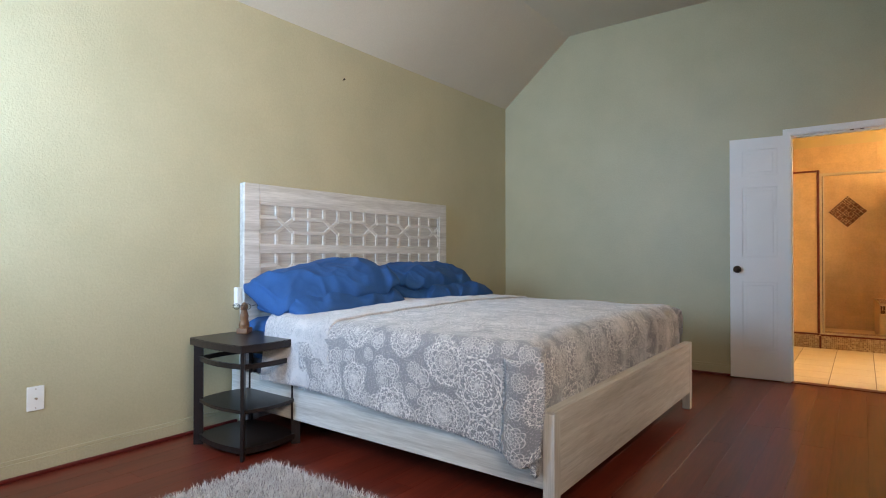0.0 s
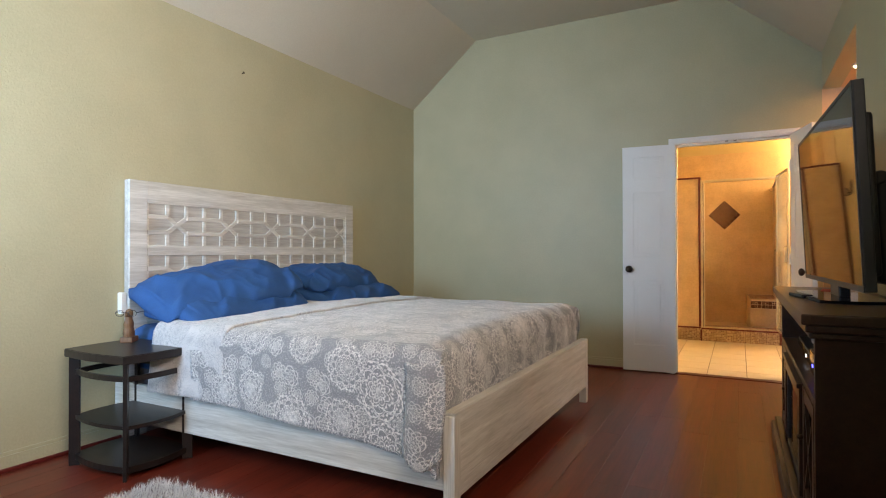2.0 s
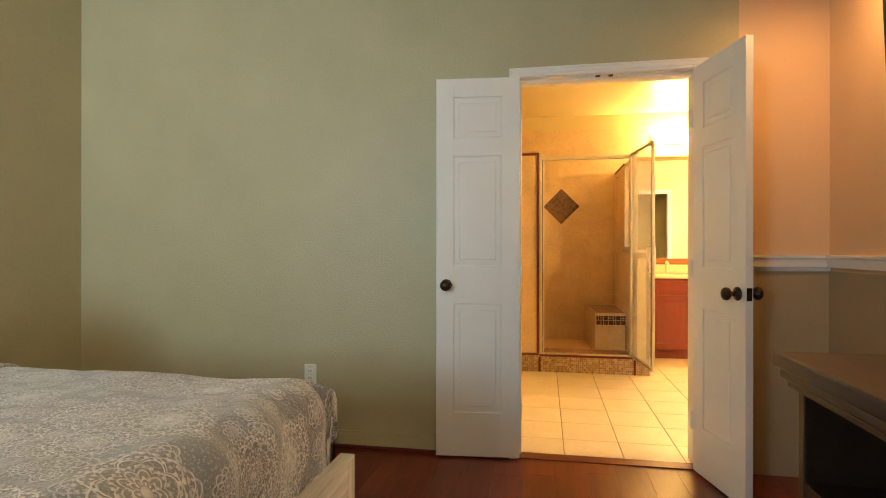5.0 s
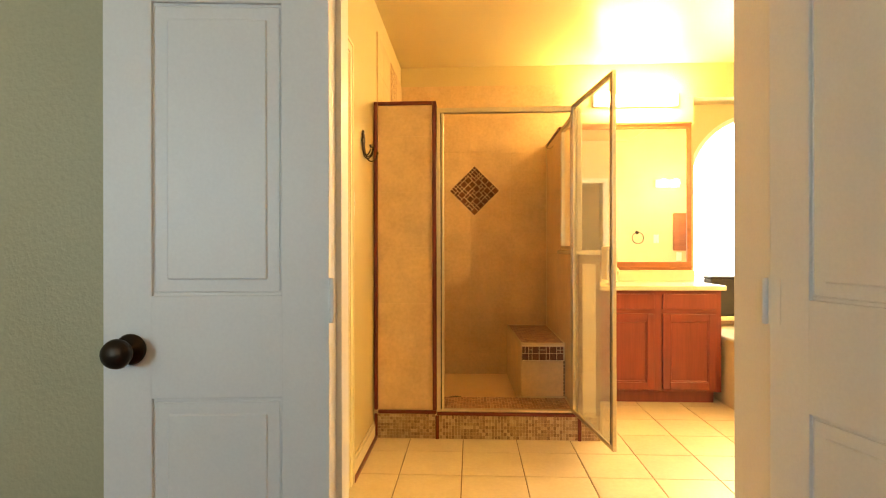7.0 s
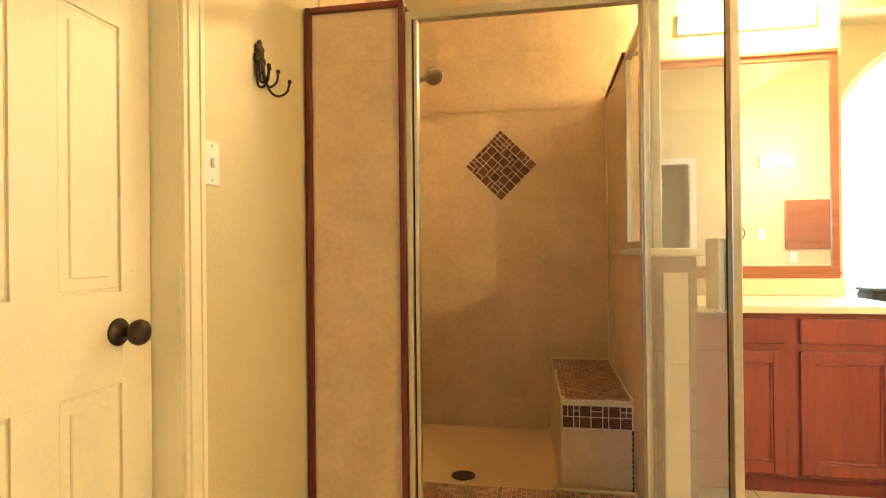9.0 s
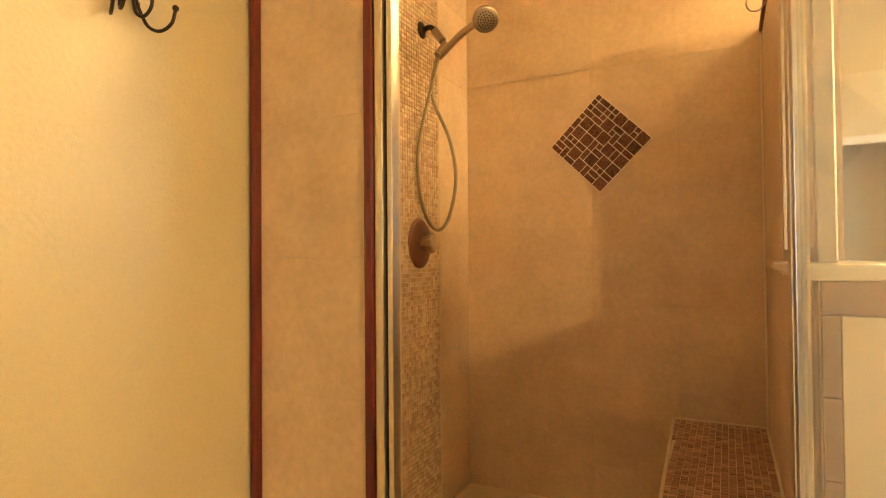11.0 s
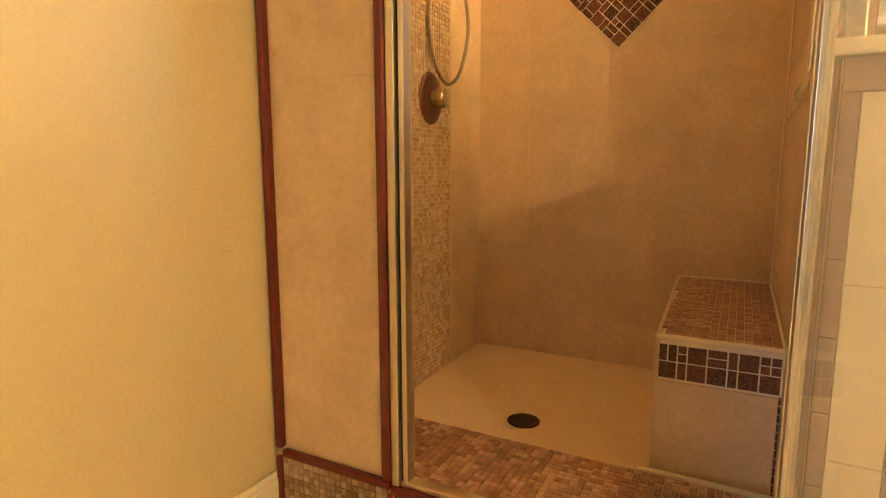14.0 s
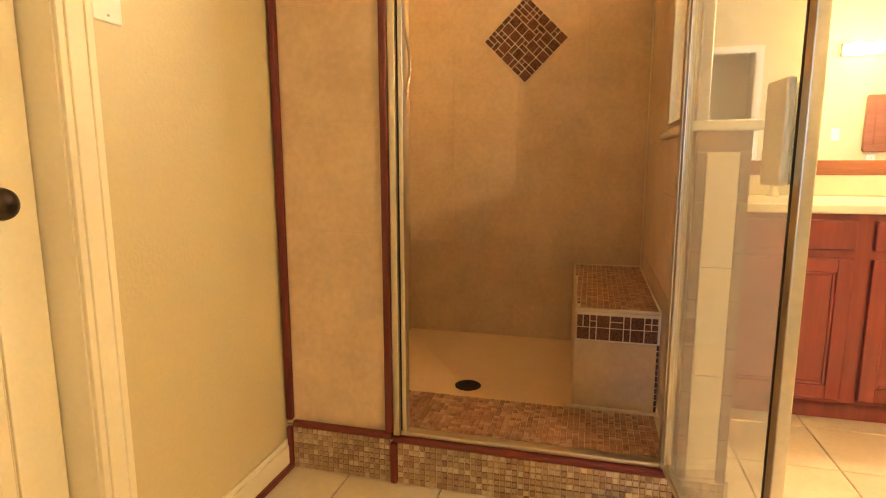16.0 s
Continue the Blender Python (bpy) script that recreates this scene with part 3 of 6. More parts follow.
box(bm, BX - 0.11, CD0, 2.03, BX, CD1, 2.042)
tagged(part("trim_casing_side", bm, TRIMW), "cream moulded casing of a closet door", "door casing", kind="structure")


# ---------- doors ----------
def knob(name, parent, p, d, mat=BRONZE):
    """Round door knob with its rose; d: the way it points in the parent's space."""
    m = Matrix.Translation(p) @ Vector(d).to_track_quat("Z", "Y").to_matrix().to_4x4()
    bm = bmesh.new()
    lathe(bm, [(0.030, 0), (0.031, 0.004), (0.027, 0.009), (0.012, 0.012), (0.010, 0.030), (0.016, 0.036), (0.026, 0.044), (0.029, 0.054), (0.026, 0.064), (0.014, 0.071), (0.002, 0.073)], m)
    return part(name, bm, mat, parent, "dark oiled bronze knob", smooth=True)


def leaf(name, x, y, rz, w, h, panels, mat, label, side=1, knob_at=None, hinge=True, cols=1, faces=(-1, 1)):
    """Moulded panel door, hinged at its local origin, running along local x."""
    ob = base(name, x, y, 0.01, rz)
    t = 0.017
    bm = bmesh.new()
    box(bm, 0.001, -t + 0.007, 0.001, w - 0.001, t - 0.007, h - 0.001)
    box(bm, 0, -t, 0, 0.095, t, h, 0.002)
    box(bm, w - 0.095, -t, 0, w, t, h, 0.002)
    zs = [0] + [z for p in panels for z in p] + [h]
    for a, b in zip(zs[::2], zs[1::2]):
        box(bm, 0.093, -t, a, w - 0.093, t, b, 0.002)
    spans = [(0.098, w - 0.098)]
    if cols == 2:
        for a, b in panels:
            box(bm, w / 2 - 0.05, -t + 0.0004, a - 0.001, w / 2 + 0.05, t - 0.0004, b + 0.001)
        spans = [(0.098, w / 2 - 0.053), (w / 2 + 0.053, w - 0.098)]
    part("slab", bm, mat, ob)
    for a, b, xa, xb in [(*p, *s) for p in panels for s in spans]:
        bm = bmesh.new()
        for s in (-1, 1):
            for i, (ins, dep) in enumerate(((0.0, 0.003), (0.026, 0.007))):
                ya, yb = sorted((s * (t - 0.008), s * (t - 0.008 + dep)))
                box(bm, xa + ins, ya, a + 0.006 + ins, xb - ins, yb, b - 0.006 - ins, 0.0028, 1)
        part("panel", bm, mat, ob)
    kx, kz = knob_at or (w - 0.055, 0.915)
    for s in faces:
        knob("knob", ob, (kx, s * t, kz), (0, s, 0))
    bm = boxes((w - 0.001, -0.012, kz - 0.028, w + 0.0015, 0.012, kz + 0.028), bevel=0.001)
    part("latch_plate", bm, BRONZE, ob)
    if hinge:
        for z in (0.25, h / 2, h - 0.25):
            bm = bmesh.new()
            cyl(bm, (-0.006, side * (t + 0.004), z - 0.045), (-0.006, side * (t + 0.004), z + 0.045), 0.006, n=12)
            box(bm, -0.004, side * t - 0.001, z - 0.044, 0.03, side * t + 0.002, z + 0.044)
            part("hinge", bm, mat, ob)
    return tagged(ob, label, "door", kind="structure")


PANELS = [(0.235, 0.815), (1.02, 1.605), (1.70, 1.92)]
leaf("door_1", DL + 0.004, YD - 0.012, 180 + 5.0, 0.445, 2.02, PANELS, WHITE, "open white panelled door leaf with a bronze knob", side=1, faces=(1,))
leaf("door_2", DR - 0.004, YD - 0.012, -76.5, 0.445, 2.02, PANELS, WHITE, "open white panelled door leaf standing into the bedroom", side=-1)
leaf("door_3", BX - 0.092, CD0 + 0.004, 90, CD1 - CD0 - 0.008, 2.015, PANELS, TRIMW, "closed cream panelled closet door with bronze knob", side=-1, hinge=False, cols=2, knob_at=(CD1 - CD0 - 0.115, 0.93))


for x in (0.00, 0.065):
    bm = boxes((x - 0.012, YD + 0.012, DH - 0.004, x + 0.012, YD + 0.040, DH - 0.0005), bevel=0.001)
    tagged(part("strike_plate", bm, BRONZE), "small bronze ball catch strike in the door head", "strike plate", kind="structure")
bm = bmesh.new()
cyl(bm, (XL, 2.60, 2.385), (XL + 0.016, 2.60, 2.390), 0.0035, n=10)
cyl(bm, (XL + 0.015, 2.60, 2.390), (XL + 0.018, 2.60, 2.3905), 0.008, n=12)
tagged(part("nail", bm, BRONZE), "dark nail in the sage painted wall", "nail")

# ---------- bed ----------
bed = tagged(base("bed", -2.0, 2.7, 0), "whitewashed wooden king bed with carved lattice headboard", "bed")


def bedpart(name, bm, mat, label="", parent=None):
    bmesh.ops.translate(bm, vec=(2.0, -2.7, 0), verts=bm.verts) if parent is None else None
    return part(name, bm, mat, parent or bed, label)


HX, HY0, HY1, HT = -3.055, 1.712, 3.842, 1.507
# back panel, coloured darker than the bars to stand for the recess's shade
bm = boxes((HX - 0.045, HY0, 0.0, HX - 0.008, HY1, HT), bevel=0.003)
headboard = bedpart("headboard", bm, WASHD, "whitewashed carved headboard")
off = Matrix.Translation((2.0, -2.7, 0))
PY0, PY1, PZ1, CH = 1.825, 3.735, 1.392, 0.0955
# the frame round the lattice
bm = boxes((HX - 0.0078, HY0, 0, HX + 0.006, PY0 - 0.004, HT + 0.001), (HX - 0.0078, PY1 + 0.004, 0, HX + 0.006, HY1, HT + 0.001), (HX - 0.0078, PY0 - 0.0035, PZ1 + 0.004, HX + 0.0058, PY1 + 0.0035, HT + 0.0008), bevel=0.002)
bmesh.ops.transform(bm, matrix=off, verts=bm.verts)
part("headboard_frame", bm, WASHY, headboard)
bm = bmesh.new()
NC, CW = 14, (PY1 - PY0) / 14
BW = 0.0130


def bar(bm, y0, z0, y1, z1, w=BW, h=0.0125):
    d = Vector((0, y1 - y0, z1 - z0))
    ang = math.atan2(z1 - z0, y1 - y0)
    vs = box(bm, -0.001, -d.length / 2, -w, h, d.length / 2, w, 0.002, 1)
    bmesh.ops.transform(bm, matrix=Matrix.Translation((HX - 0.008, (y0 + y1) / 2, (z0 + z1) / 2)) @ Matrix.Rotation(ang, 4, "X"), verts=vs)


rows_z, zz = [], PZ1
for m3 in range(3):
    rows_z.append([zz - CH * k for k in range(4)])
    zz -= 3 * CH + 0.030
for m3, zr in enumerate(rows_z):
    for k in range(4):
        c = 0
        while c < NC:
            if k in (1, 2) and c % 3 == 1:
                c += 1
                continue
            e = NC if k in (0, 3) else min(NC, c + (1 if c == 0 else 2))
            if k in (1, 2):
                e = c + 1
                while e < NC and e % 3 != 1:
                    e += 1
            bar(bm, PY0 + c * CW, zr[k] - (0.0002 * m3), PY0 + e * CW, zr[k] - (0.0002 * m3), BW * 1.25 if k in (0, 3) else BW)
            c = e
    for c in range(NC + 1):
        if c % 3 in (1, 2) and c < NC:
            bar(bm, PY0 + c * CW, zr[0], PY0 + c * CW, zr[1], BW, 0.0078)
            bar(bm, PY0 + c * CW, zr[2], PY0 + c * CW, zr[3], BW, 0.0078)
        else:
            bar(bm, PY0 + c * CW, zr[0], PY0 + c * CW, zr[3], BW, 0.0078)
    for c in range(1, NC, 3):
        ya, yb, za, zb = PY0 + c * CW, PY0 + (c + 1) * CW, zr[1], zr[2]
        bar(bm, ya, za, yb, zb, BW, 0.0072)
        bar(bm, ya, zb, yb, za, BW, 0.0066)
bmesh.ops.transform(bm, matrix=off, verts=bm.verts)
part("lattice", bm, WASHY, headboard, "raised geometric lattice")
FX = -0.88
bm = boxes((FX - 0.045, 1.66, 0.115, FX - 0.006, 3.71, 0.440), bevel=0.003)
bedpart("footboard", bm, WASHY)
bedpart("footboard_cap", boxes((FX - 0.05, 1.616, 0.440, FX, 3.755, 0.452), bevel=0.003), WASHY)
bedpart("front_panel", boxes((FX - 0.008, 1.66, 0.115, FX - 0.002, 3.71, 0.442), bevel=0.002), WASHY)
for y in (1.616, 3.700):
    bedpart("leg", boxes((FX - 0.05, y, 0, FX, y + 0.055, 0.4395), bevel=0.003), WASHZ)
for y in (1.640, 3.700):
    bedpart("side_rail", boxes((HX - 0.014, y, 0.135, FX - 0.05, y + 0.028, 0.345), bevel=0.003), WASHX)
bedpart("slat_deck", boxes((HX, 1.70, 0.24, FX - 0.06, 3.68, 0.27)), ESPR)

bm = boxes((-2.99, 1.69, 0.272, -1.02, 3.69, 0.650), bevel=0.07)
tagged(part("mattress", bm, MATT, smooth=False), "dark mattress on the bed, mostly covered", "mattress")


# quilt: a sheet draped over the mattress, hanging over both long sides
def drape(x, s):
    """Section across the bed. s: the way along the cloth from its near hem. Gives y, z."""
    drop0 = 0.36 + 0.10 * max(0.0, min(1.0, (x + 2.0) / 1.1)) ** 1.5
    r, top, y0, y1 = 0.075, 0.692, 1.612, 3.742
    arc = math.pi / 2 * r
    a = drop0 - r
    flat = (y1 - y0) - 2 * r
    if s < a:
        return y0 - 0.012 * (1 - s / a), top - r - (a - s)
    s -= a
    if s < arc:
        th = s / r
        return y0 + r - r * math.cos(th), top - r + r * math.sin(th)
    s -= arc
    if s < flat:
        u = s / flat
        return y0 + r + s, top + 0.022 * math.sin(math.pi * u)
    s -= flat
    if s < arc:
        th = s / r
        return y1 - r + r * math.sin(th), top - r + r * math.cos(th)
    return y1, top - r - (s - arc)


def quilt_sheet(name, x0, x1, nx, ny, lift, mat, hem=0.0, total=2.72):
    bm = bmesh.new()
    uvl = bm.loops.layers.uv.new("uv")
    grid, uvs = [], {}
    for i in range(nx + 1):
        x = x0 + (x1 - x0) * i / nx
        col = []
        drop0 = 0.36 + 0.10 * max(0.0, min(1.0, (x + 2.0) / 1.1)) ** 1.5
        for j in range(ny + 1):
            s = total * j / ny
            y, z = drape(x, s)
            # folds: long soft waves on the hanging side, wrinkles on top
            k = 1.0 if z > 0.66 else 0.35
            n1 = noise.noise(Vector((x * 3.1, y * 3.1, z * 2)))
            n2 = noise.noise(Vector((x * 9 + 5, y * 9, z * 6)))
            z += (0.010 * n1 + 0.005 * n2) * k
            if z < 0.64 and y < 2.5:
                y -= 0.010 + 0.016 * math.sin(x * 7.0 + 1.2) * (0.64 - z) / 0.3 + 0.006 * n2
            elif y < 2.5:
                y -= 0.010
            # toward the foot the cloth rolls down inside the footboard
            xe = x
            if x > -1.062:
                d = x + 1.062
                if 1.66 < y < 3.70:
                    r = 0.11
                    if d < r * math.pi / 2:
                        xe, z = -1.062 + r * math.sin(d / r), z - r * (1 - math.cos(d / r))
                    else:
                        xe, z = -0.952, z - r - (d - r * math.pi / 2)
                    wv = min(1.0, d / 0.17)
                    xe += 0.014 * math.sin(y * 23 + 3 * n1) * wv + 0.007 * n2 * wv
                    z += 0.014 * math.sin(y * 23 + 3 * n1) * wv
                else:
                    xe, z = -1.062 + min(d, 0.115), z - 0.10 * min(1.0, d / 0.25) ** 2 * (1 if z > 0.5 else 0.3)
            col.append(bm.verts.new((xe, y, z + lift)))
            uvs[col[-1]] = (x, s)
        grid.append(col)
    for i in range(nx):
        for j in range(ny):
            f = bm.faces.new((grid[i][j], grid[i + 1][j], grid[i + 1][j + 1], grid[i][j + 1]))
            f.smooth = True
            for lp in f.loops:
                lp[uvl].uv = uvs[lp.vert]
    ob = part(name, bm, mat, smooth=True)
    sol = ob.modifiers.new("thickness", "SOLIDIFY")
    sol.thickness, sol.offset = 0.012, 1.0
    return ob


tagged(quilt_sheet("quilt", -2.36, -0.56, 150, 200, 0.0, QUILT), "grey and white floral printed quilt spread over the bed", "quilt")
fold = quilt_sheet("folded_sheet", -2.66, -2.13, 40, 200, 0.013, QUILTR, total=2.70)
tagged(fold, "pale floral printed cover folded back below the pillows", "bed cover")
# corner of the quilt that hangs down beside the footboard
bm = bmesh.new()
uvl = bm.loops.layers.uv.new("uv")
g = []
for i in range(13):
    u = i / 12
    colv = []
    for j in range(25):
        v = j / 24
        x = -1.075 + 0.165 * u + 0.008 * math.sin(v * 5)
        z = 0.64 - v * (0.36 + 0.05 * math.sin(u * math.pi))
        y = 1.578 - 0.022 * math.sin(u * math.pi * 1.3) - 0.012 * v
        vv = bm.verts.new((x, y, z))
        colv.append((vv, (x, 0.5 - v * 0.4)))
    g.append(colv)
for i in range(12):
    for j in range(24):
        q = (g[i][j], g[i + 1][j], g[i + 1][j + 1], g[i][j + 1])
        f = bm.faces.new([t[0] for t in q])
        f.smooth = True
        for lp, t in zip(f.loops, q):
            lp[uvl].uv = t[1]
tail = part("quilt_corner", bm, QUILT, bpy.data.objects["quilt"], smooth=True)
sol = tail.modifiers.new("thickness", "SOLIDIFY")
sol.thickness, sol.offset = 0.012, 0.0


def pillow(m, w, l, h, seed, label):
    """Soft case with a flat flange, creased; w along x, l along y."""
    bm = bmesh.new()
    nu, nv = 64, 104
    rnd = random.Random(seed)
    o = Vector((rnd.uniform(0, 50), rnd.uniform(0, 50), 0))
    top, bot = [], []
    for i in range(nu + 1):
        a = 2 * i / nu - 1
        ra, rb = [], []
        for j in range(nv + 1):
            b = 2 * j / nv - 1
            fa, fb = max(0.0, 1 - abs(a) ** 2.8), max(0.0, 1 - abs(b) ** 3.6)
            t = (fa * fb) ** 0.6
            pinch = 1 - 0.05 * (1 - abs(a)) * (abs(b) > 0.9)
            x, y = a * w / 2 * (1 - 0.10 * b ** 4), b * l / 2 * (1 - 0.10 * a ** 4) * pinch
            ridge = lambda fx, fy, k, q: (1 - min(1.0, abs(noise.noise(Vector((x * fx + y * k, y * fy - x * k, q)) + o)) * 2.4)) ** 1.3
            edge = 0.30 + 0.70 * max(abs(b) ** 1.5, abs(a) ** 2)
            n = 0.95 * ridge(4.5, 2.2, 3, 14) * edge + 0.65 * ridge(3, 6, -4, 31) * edge + 0.16 * ridge(10, 8, 5, 50) + 0.55 * noise.noise(Vector((x * 4, y * 4, 0)) + o)
            cr = 0.021 * n * (0.35 + t)
            wave = 0.020 * math.sin(y * 23 + x * 9 + seed + 2 * n) * (1 - t)
            ra.append(bm.verts.new((x, y, h * 0.62 * t + cr + wave + 0.004)))
            rb.append(bm.verts.new((x, y, -h * 0.38 * t + wave - 0.004)))
        top.append(ra)
        bot.append(rb)
    for i in range(nu):
        for j in range(nv):
            bm.faces.new((top[i][j], top[i + 1][j], top[i + 1][j + 1], top[i][j + 1]))
            bm.faces.new((bot[i][j], bot[i][j + 1], bot[i + 1][j + 1], bot[i + 1][j]))
    for j in range(nv):
        for i, s in ((0, 1), (nu, -1)):
            q = (top[i][j], top[i][j + 1], bot[i][j + 1], bot[i][j])
            bm.faces.new(q if s > 0 else q[::-1])
    for i in range(nu):
        for j, s in ((0, -1), (nv, 1)):
            q = (top[i][j], top[i + 1][j], bot[i + 1][j], bot[i][j])
            bm.faces.new(q[::-1] if s < 0 else q)
    bmesh.ops.recalc_face_normals(bm, faces=bm.faces)
    ob = part("pillow", bm, BLUE, smooth=True)
    ob.matrix_world = m
    return tagged(ob, label, "pillow", group="pillows on the bed")


pillow(pose(-2.66, 2.13, 0.745, 2, 6, 2), 0.50, 0.98, 0.15, 3, "rumpled royal blue pillow lying on the mattress")
pillow(pose(-2.72, 2.09, 0.848, 9, 17, -4), 0.52, 0.98, 0.19, 7, "rumpled royal blue pillow on top of another")
pillow(pose(-2.66, 3.22, 0.745, 0, 6, -2), 0.50, 0.98, 0.15, 11, "royal blue pillow lying on the mattress")
pillow(pose(-2.75, 3.20, 0.855, -2, 15, 3), 0.48, 0.92, 0.17, 19, "royal blue pillow stacked by the headboard")
bm = boxes((-3.0, 1.675, 0.40, -2.40, 3.70, 0.664), bevel=0.06)
tagged(part("fitted_sheet", bm, BLUE, smooth=True), "blue fitted sheet on the head of the mattress", "bed sheet")


# ---------- nightstand and what stands on it ----------
ns = tagged(base("nightstand", -2.68, 1.49, 0), "dark espresso nightstand with two open shelves", "nightstand")


def bowed(w, d, bow, n=10):
    """Plan of a board whose four sides bulge a little."""
    pts = []
    for (ax, ay), (bx, by) in (((-w, -d), (w, -d)), ((w, -d), (w, d)), ((w, d), (-w, d)), ((-w, d), (-w, -d))):
        for i in range(n):
            u = i / n
            nx, ny = (by - ay), -(bx - ax)
            ln = math.hypot(nx, ny)
            k = bow * math.sin(math.pi * u)
            pts.append((ax + (bx - ax) * u + nx / ln * k, ay + (by - ay) * u + ny / ln * k))
    return pts


NW, ND = 0.215, 0.170
bm = prism(bmesh.new(), bowed(NW + 0.03, ND + 0.03, 0.018), 0.552, 0.592)
bmesh.ops.bevel(bm, geom=[e for e in bm.edges if e.calc_face_angle(0) > 0.8], offset=0.003, segments=2, affect="EDGES")
part("top", bm, ESPR, ns)
for h, t in ((0.235, 0.018), (0.030, 0.030)):
    part("shelf", prism(bmesh.new(), bowed(NW - 0.004, ND - 0.004, 0.03), h, h + t), ESPR, ns)
for sx in (-1, 1):
    for sy in (-1, 1):
        bm = bmesh.new()
        box(bm, -0.009, -0.025, 0, 0.009, 0.025, 0.552, 0.003)
        bmesh.ops.transform(bm, matrix=pose(sx * (NW - 0.004), sy * (ND - 0.004), 0, 0, 0, -45 * sx * sy), verts=bm.verts)
        part("leg", bm, ESPR, ns)
for (ax, ay), (bx, by) in (((-1, -1), (1, -1)), ((1, -1), (1, 1)), ((1, 1), (-1, 1)), ((-1, 1), (-1, -1))):
    a, b = Vector((ax * (NW - 0.01), ay * (ND - 0.01), 0.475)), Vector((bx * (NW - 0.01), by * (ND - 0.01), 0.475))
    out = (b - a).cross(Vector((0, 0, 1))).normalized()
    bm = bmesh.new()
    ring = []
    for i in range(11):
        u = i / 10
        c = a.lerp(b, u) + out * (0.03 * math.sin(math.pi * u))
        ring.append([bm.verts.new(c + out * o + Vector((0, 0, z))) for o, z in ((-0.007, -0.013), (0.007, -0.013), (0.007, 0.013), (-0.007, 0.013))])
    for p, q in zip(ring, ring[1:]):
        for i in range(4):
            bm.faces.new((p[i], p[(i + 1) % 4], q[(i + 1) % 4], q[i]))
    bm.faces.new(ring[0]), bm.faces.new(ring[-1])
    bmesh.ops.recalc_face_normals(bm, faces=bm.faces)
    part("curved_rail", bm, ESPR, ns)

bm = bmesh.new()
box(bm, -0.045, -0.032, 0, 0.045, 0.032, 0.03, 0.005)
lathe(bm, [(0.034, 0.028), (0.036, 0.05), (0.028, 0.075), (0.030, 0.10), (0.022, 0.125), (0.020, 0.135)], Matrix.Translation((0.004, 0, 0)) @ Matrix.Diagonal((1, 0.8, 1, 1)), 14)
ball(bm, (0.002, 0, 0.152), 0.024, 0.85, 0.85, 1.15, 14, 10)
vs = cyl(bm, (0.018, 0, 0.150), (0.045, 0, 0.140), 0.008, 0.006, 8)
vs = cyl(bm, (-0.035, -0.02, 0.03), (-0.055, -0.03, 0.022), 0.014, 0.006, 8)
fig = part("figurine", bm, CARVED, smooth=False)
fig.matrix_world = pose(-2.845, 1.58, 0.592, 0, 0, -55)
tagged(fig, "small carved brown wooden figurine on the nightstand", "figurine")
gl = tagged(base("eyeglasses", -2.845, 1.58, 0.592, -55), "dark framed eyeglasses resting on the figurine", "eyeglasses")
for s in (-1, 1):
    pts = [(0.038, s * 0.032 + 0.021 * math.cos(t), 0.158 + 0.016 * math.sin(t)) for t in np.linspace(0, 2 * math.pi, 9)]
    tube("rim", pts, 0.0016, BLACKP, gl)
    tube("temple", [(0.038, s * 0.055, 0.162), (-0.03, s * 0.060, 0.160), (-0.075, s * 0.058, 0.148)], 0.0018, BLACKP, gl)
    bm = bmesh.new()
    cyl(bm, (0.0375, s * 0.032, 0.158), (0.0385, s * 0.032, 0.158), 0.018, n=16)
    part("lens", bm, GLASS, gl)
tube("bridge", [(0.038, -0.012, 0.160), (0.041, 0, 0.165), (0.038, 0.012, 0.160)], 0.0016, BLACKP, gl)

ad = boxes((XL + 0.001, 1.676, 0.720, XL + 0.040, 1.7115, 0.845), bevel=0.006)
tagged(part("power_adapter", ad, PLATE), "white plug-in adapter on the wall beside the headboard", "adapter")


def outlet(name, m, toggles, label):
    """Cover plate with its sockets, facing local +z."""
    ob = base(name)
    ob.matrix_world = m
    bm = boxes((-0.036, -0.058, 0, 0.036, 0.058, 0.006), bevel=0.003)
    part("plate", bm, PLATE, ob)
    for q in (-1, 1) if toggles == 2 else (0,):
        bm = bmesh.new()
        if toggles == 2:
            box(bm, -0.016, q * 0.021 - 0.013, 0.0062, 0.016, q * 0.021 + 0.013, 0.009, 0.003)
            part("socket", bm, PLATE, ob)
            bm = boxes((-0.008, q * 0.021 - 0.003, 0.0092, -0.005, q * 0.021 + 0.006, 0.0096), (0.005, q * 0.021 - 0.003, 0.0092, 0.008, q * 0.021 + 0.006, 0.0096))
            part("slot", bm, RUBBER, ob)
        elif toggles == 1:
            box(bm, -0.005, -0.012, 0.0062, 0.005, 0.012, 0.016, 0.002)
            part("toggle", bm, PLATE, ob)
        else:
            cyl(bm, (0, 0, 0.0062), (0, 0, 0.018), 0.005, n=12)
            part("jack", bm, NICKEL, ob)
    for q in (-1, 1):
        bm = bmesh.new()
        cyl(bm, (0, q * 0.045, 0.0062), (0, q * 0.045, 0.0075), 0.003, n=8)
        part("screw", bm, NICKEL, ob)
    return tagged(ob, label, "wall plate")


outlet("wall_plate", pose(XL + 0.0005, 0.624, 0.364, 90, 0, 90), 3, "white cable outlet plate on the sage wall")
outlet("wall_outlet", pose(-1.593, YD - 0.0005, 0.40, 90, 0, 0), 2, "white double socket outlet near the bed")
outlet("light_switch", pose(BX + 0.0005, 6.593, 1.345, 90, 0, 90), 1, "cream light switch beside the closet door")
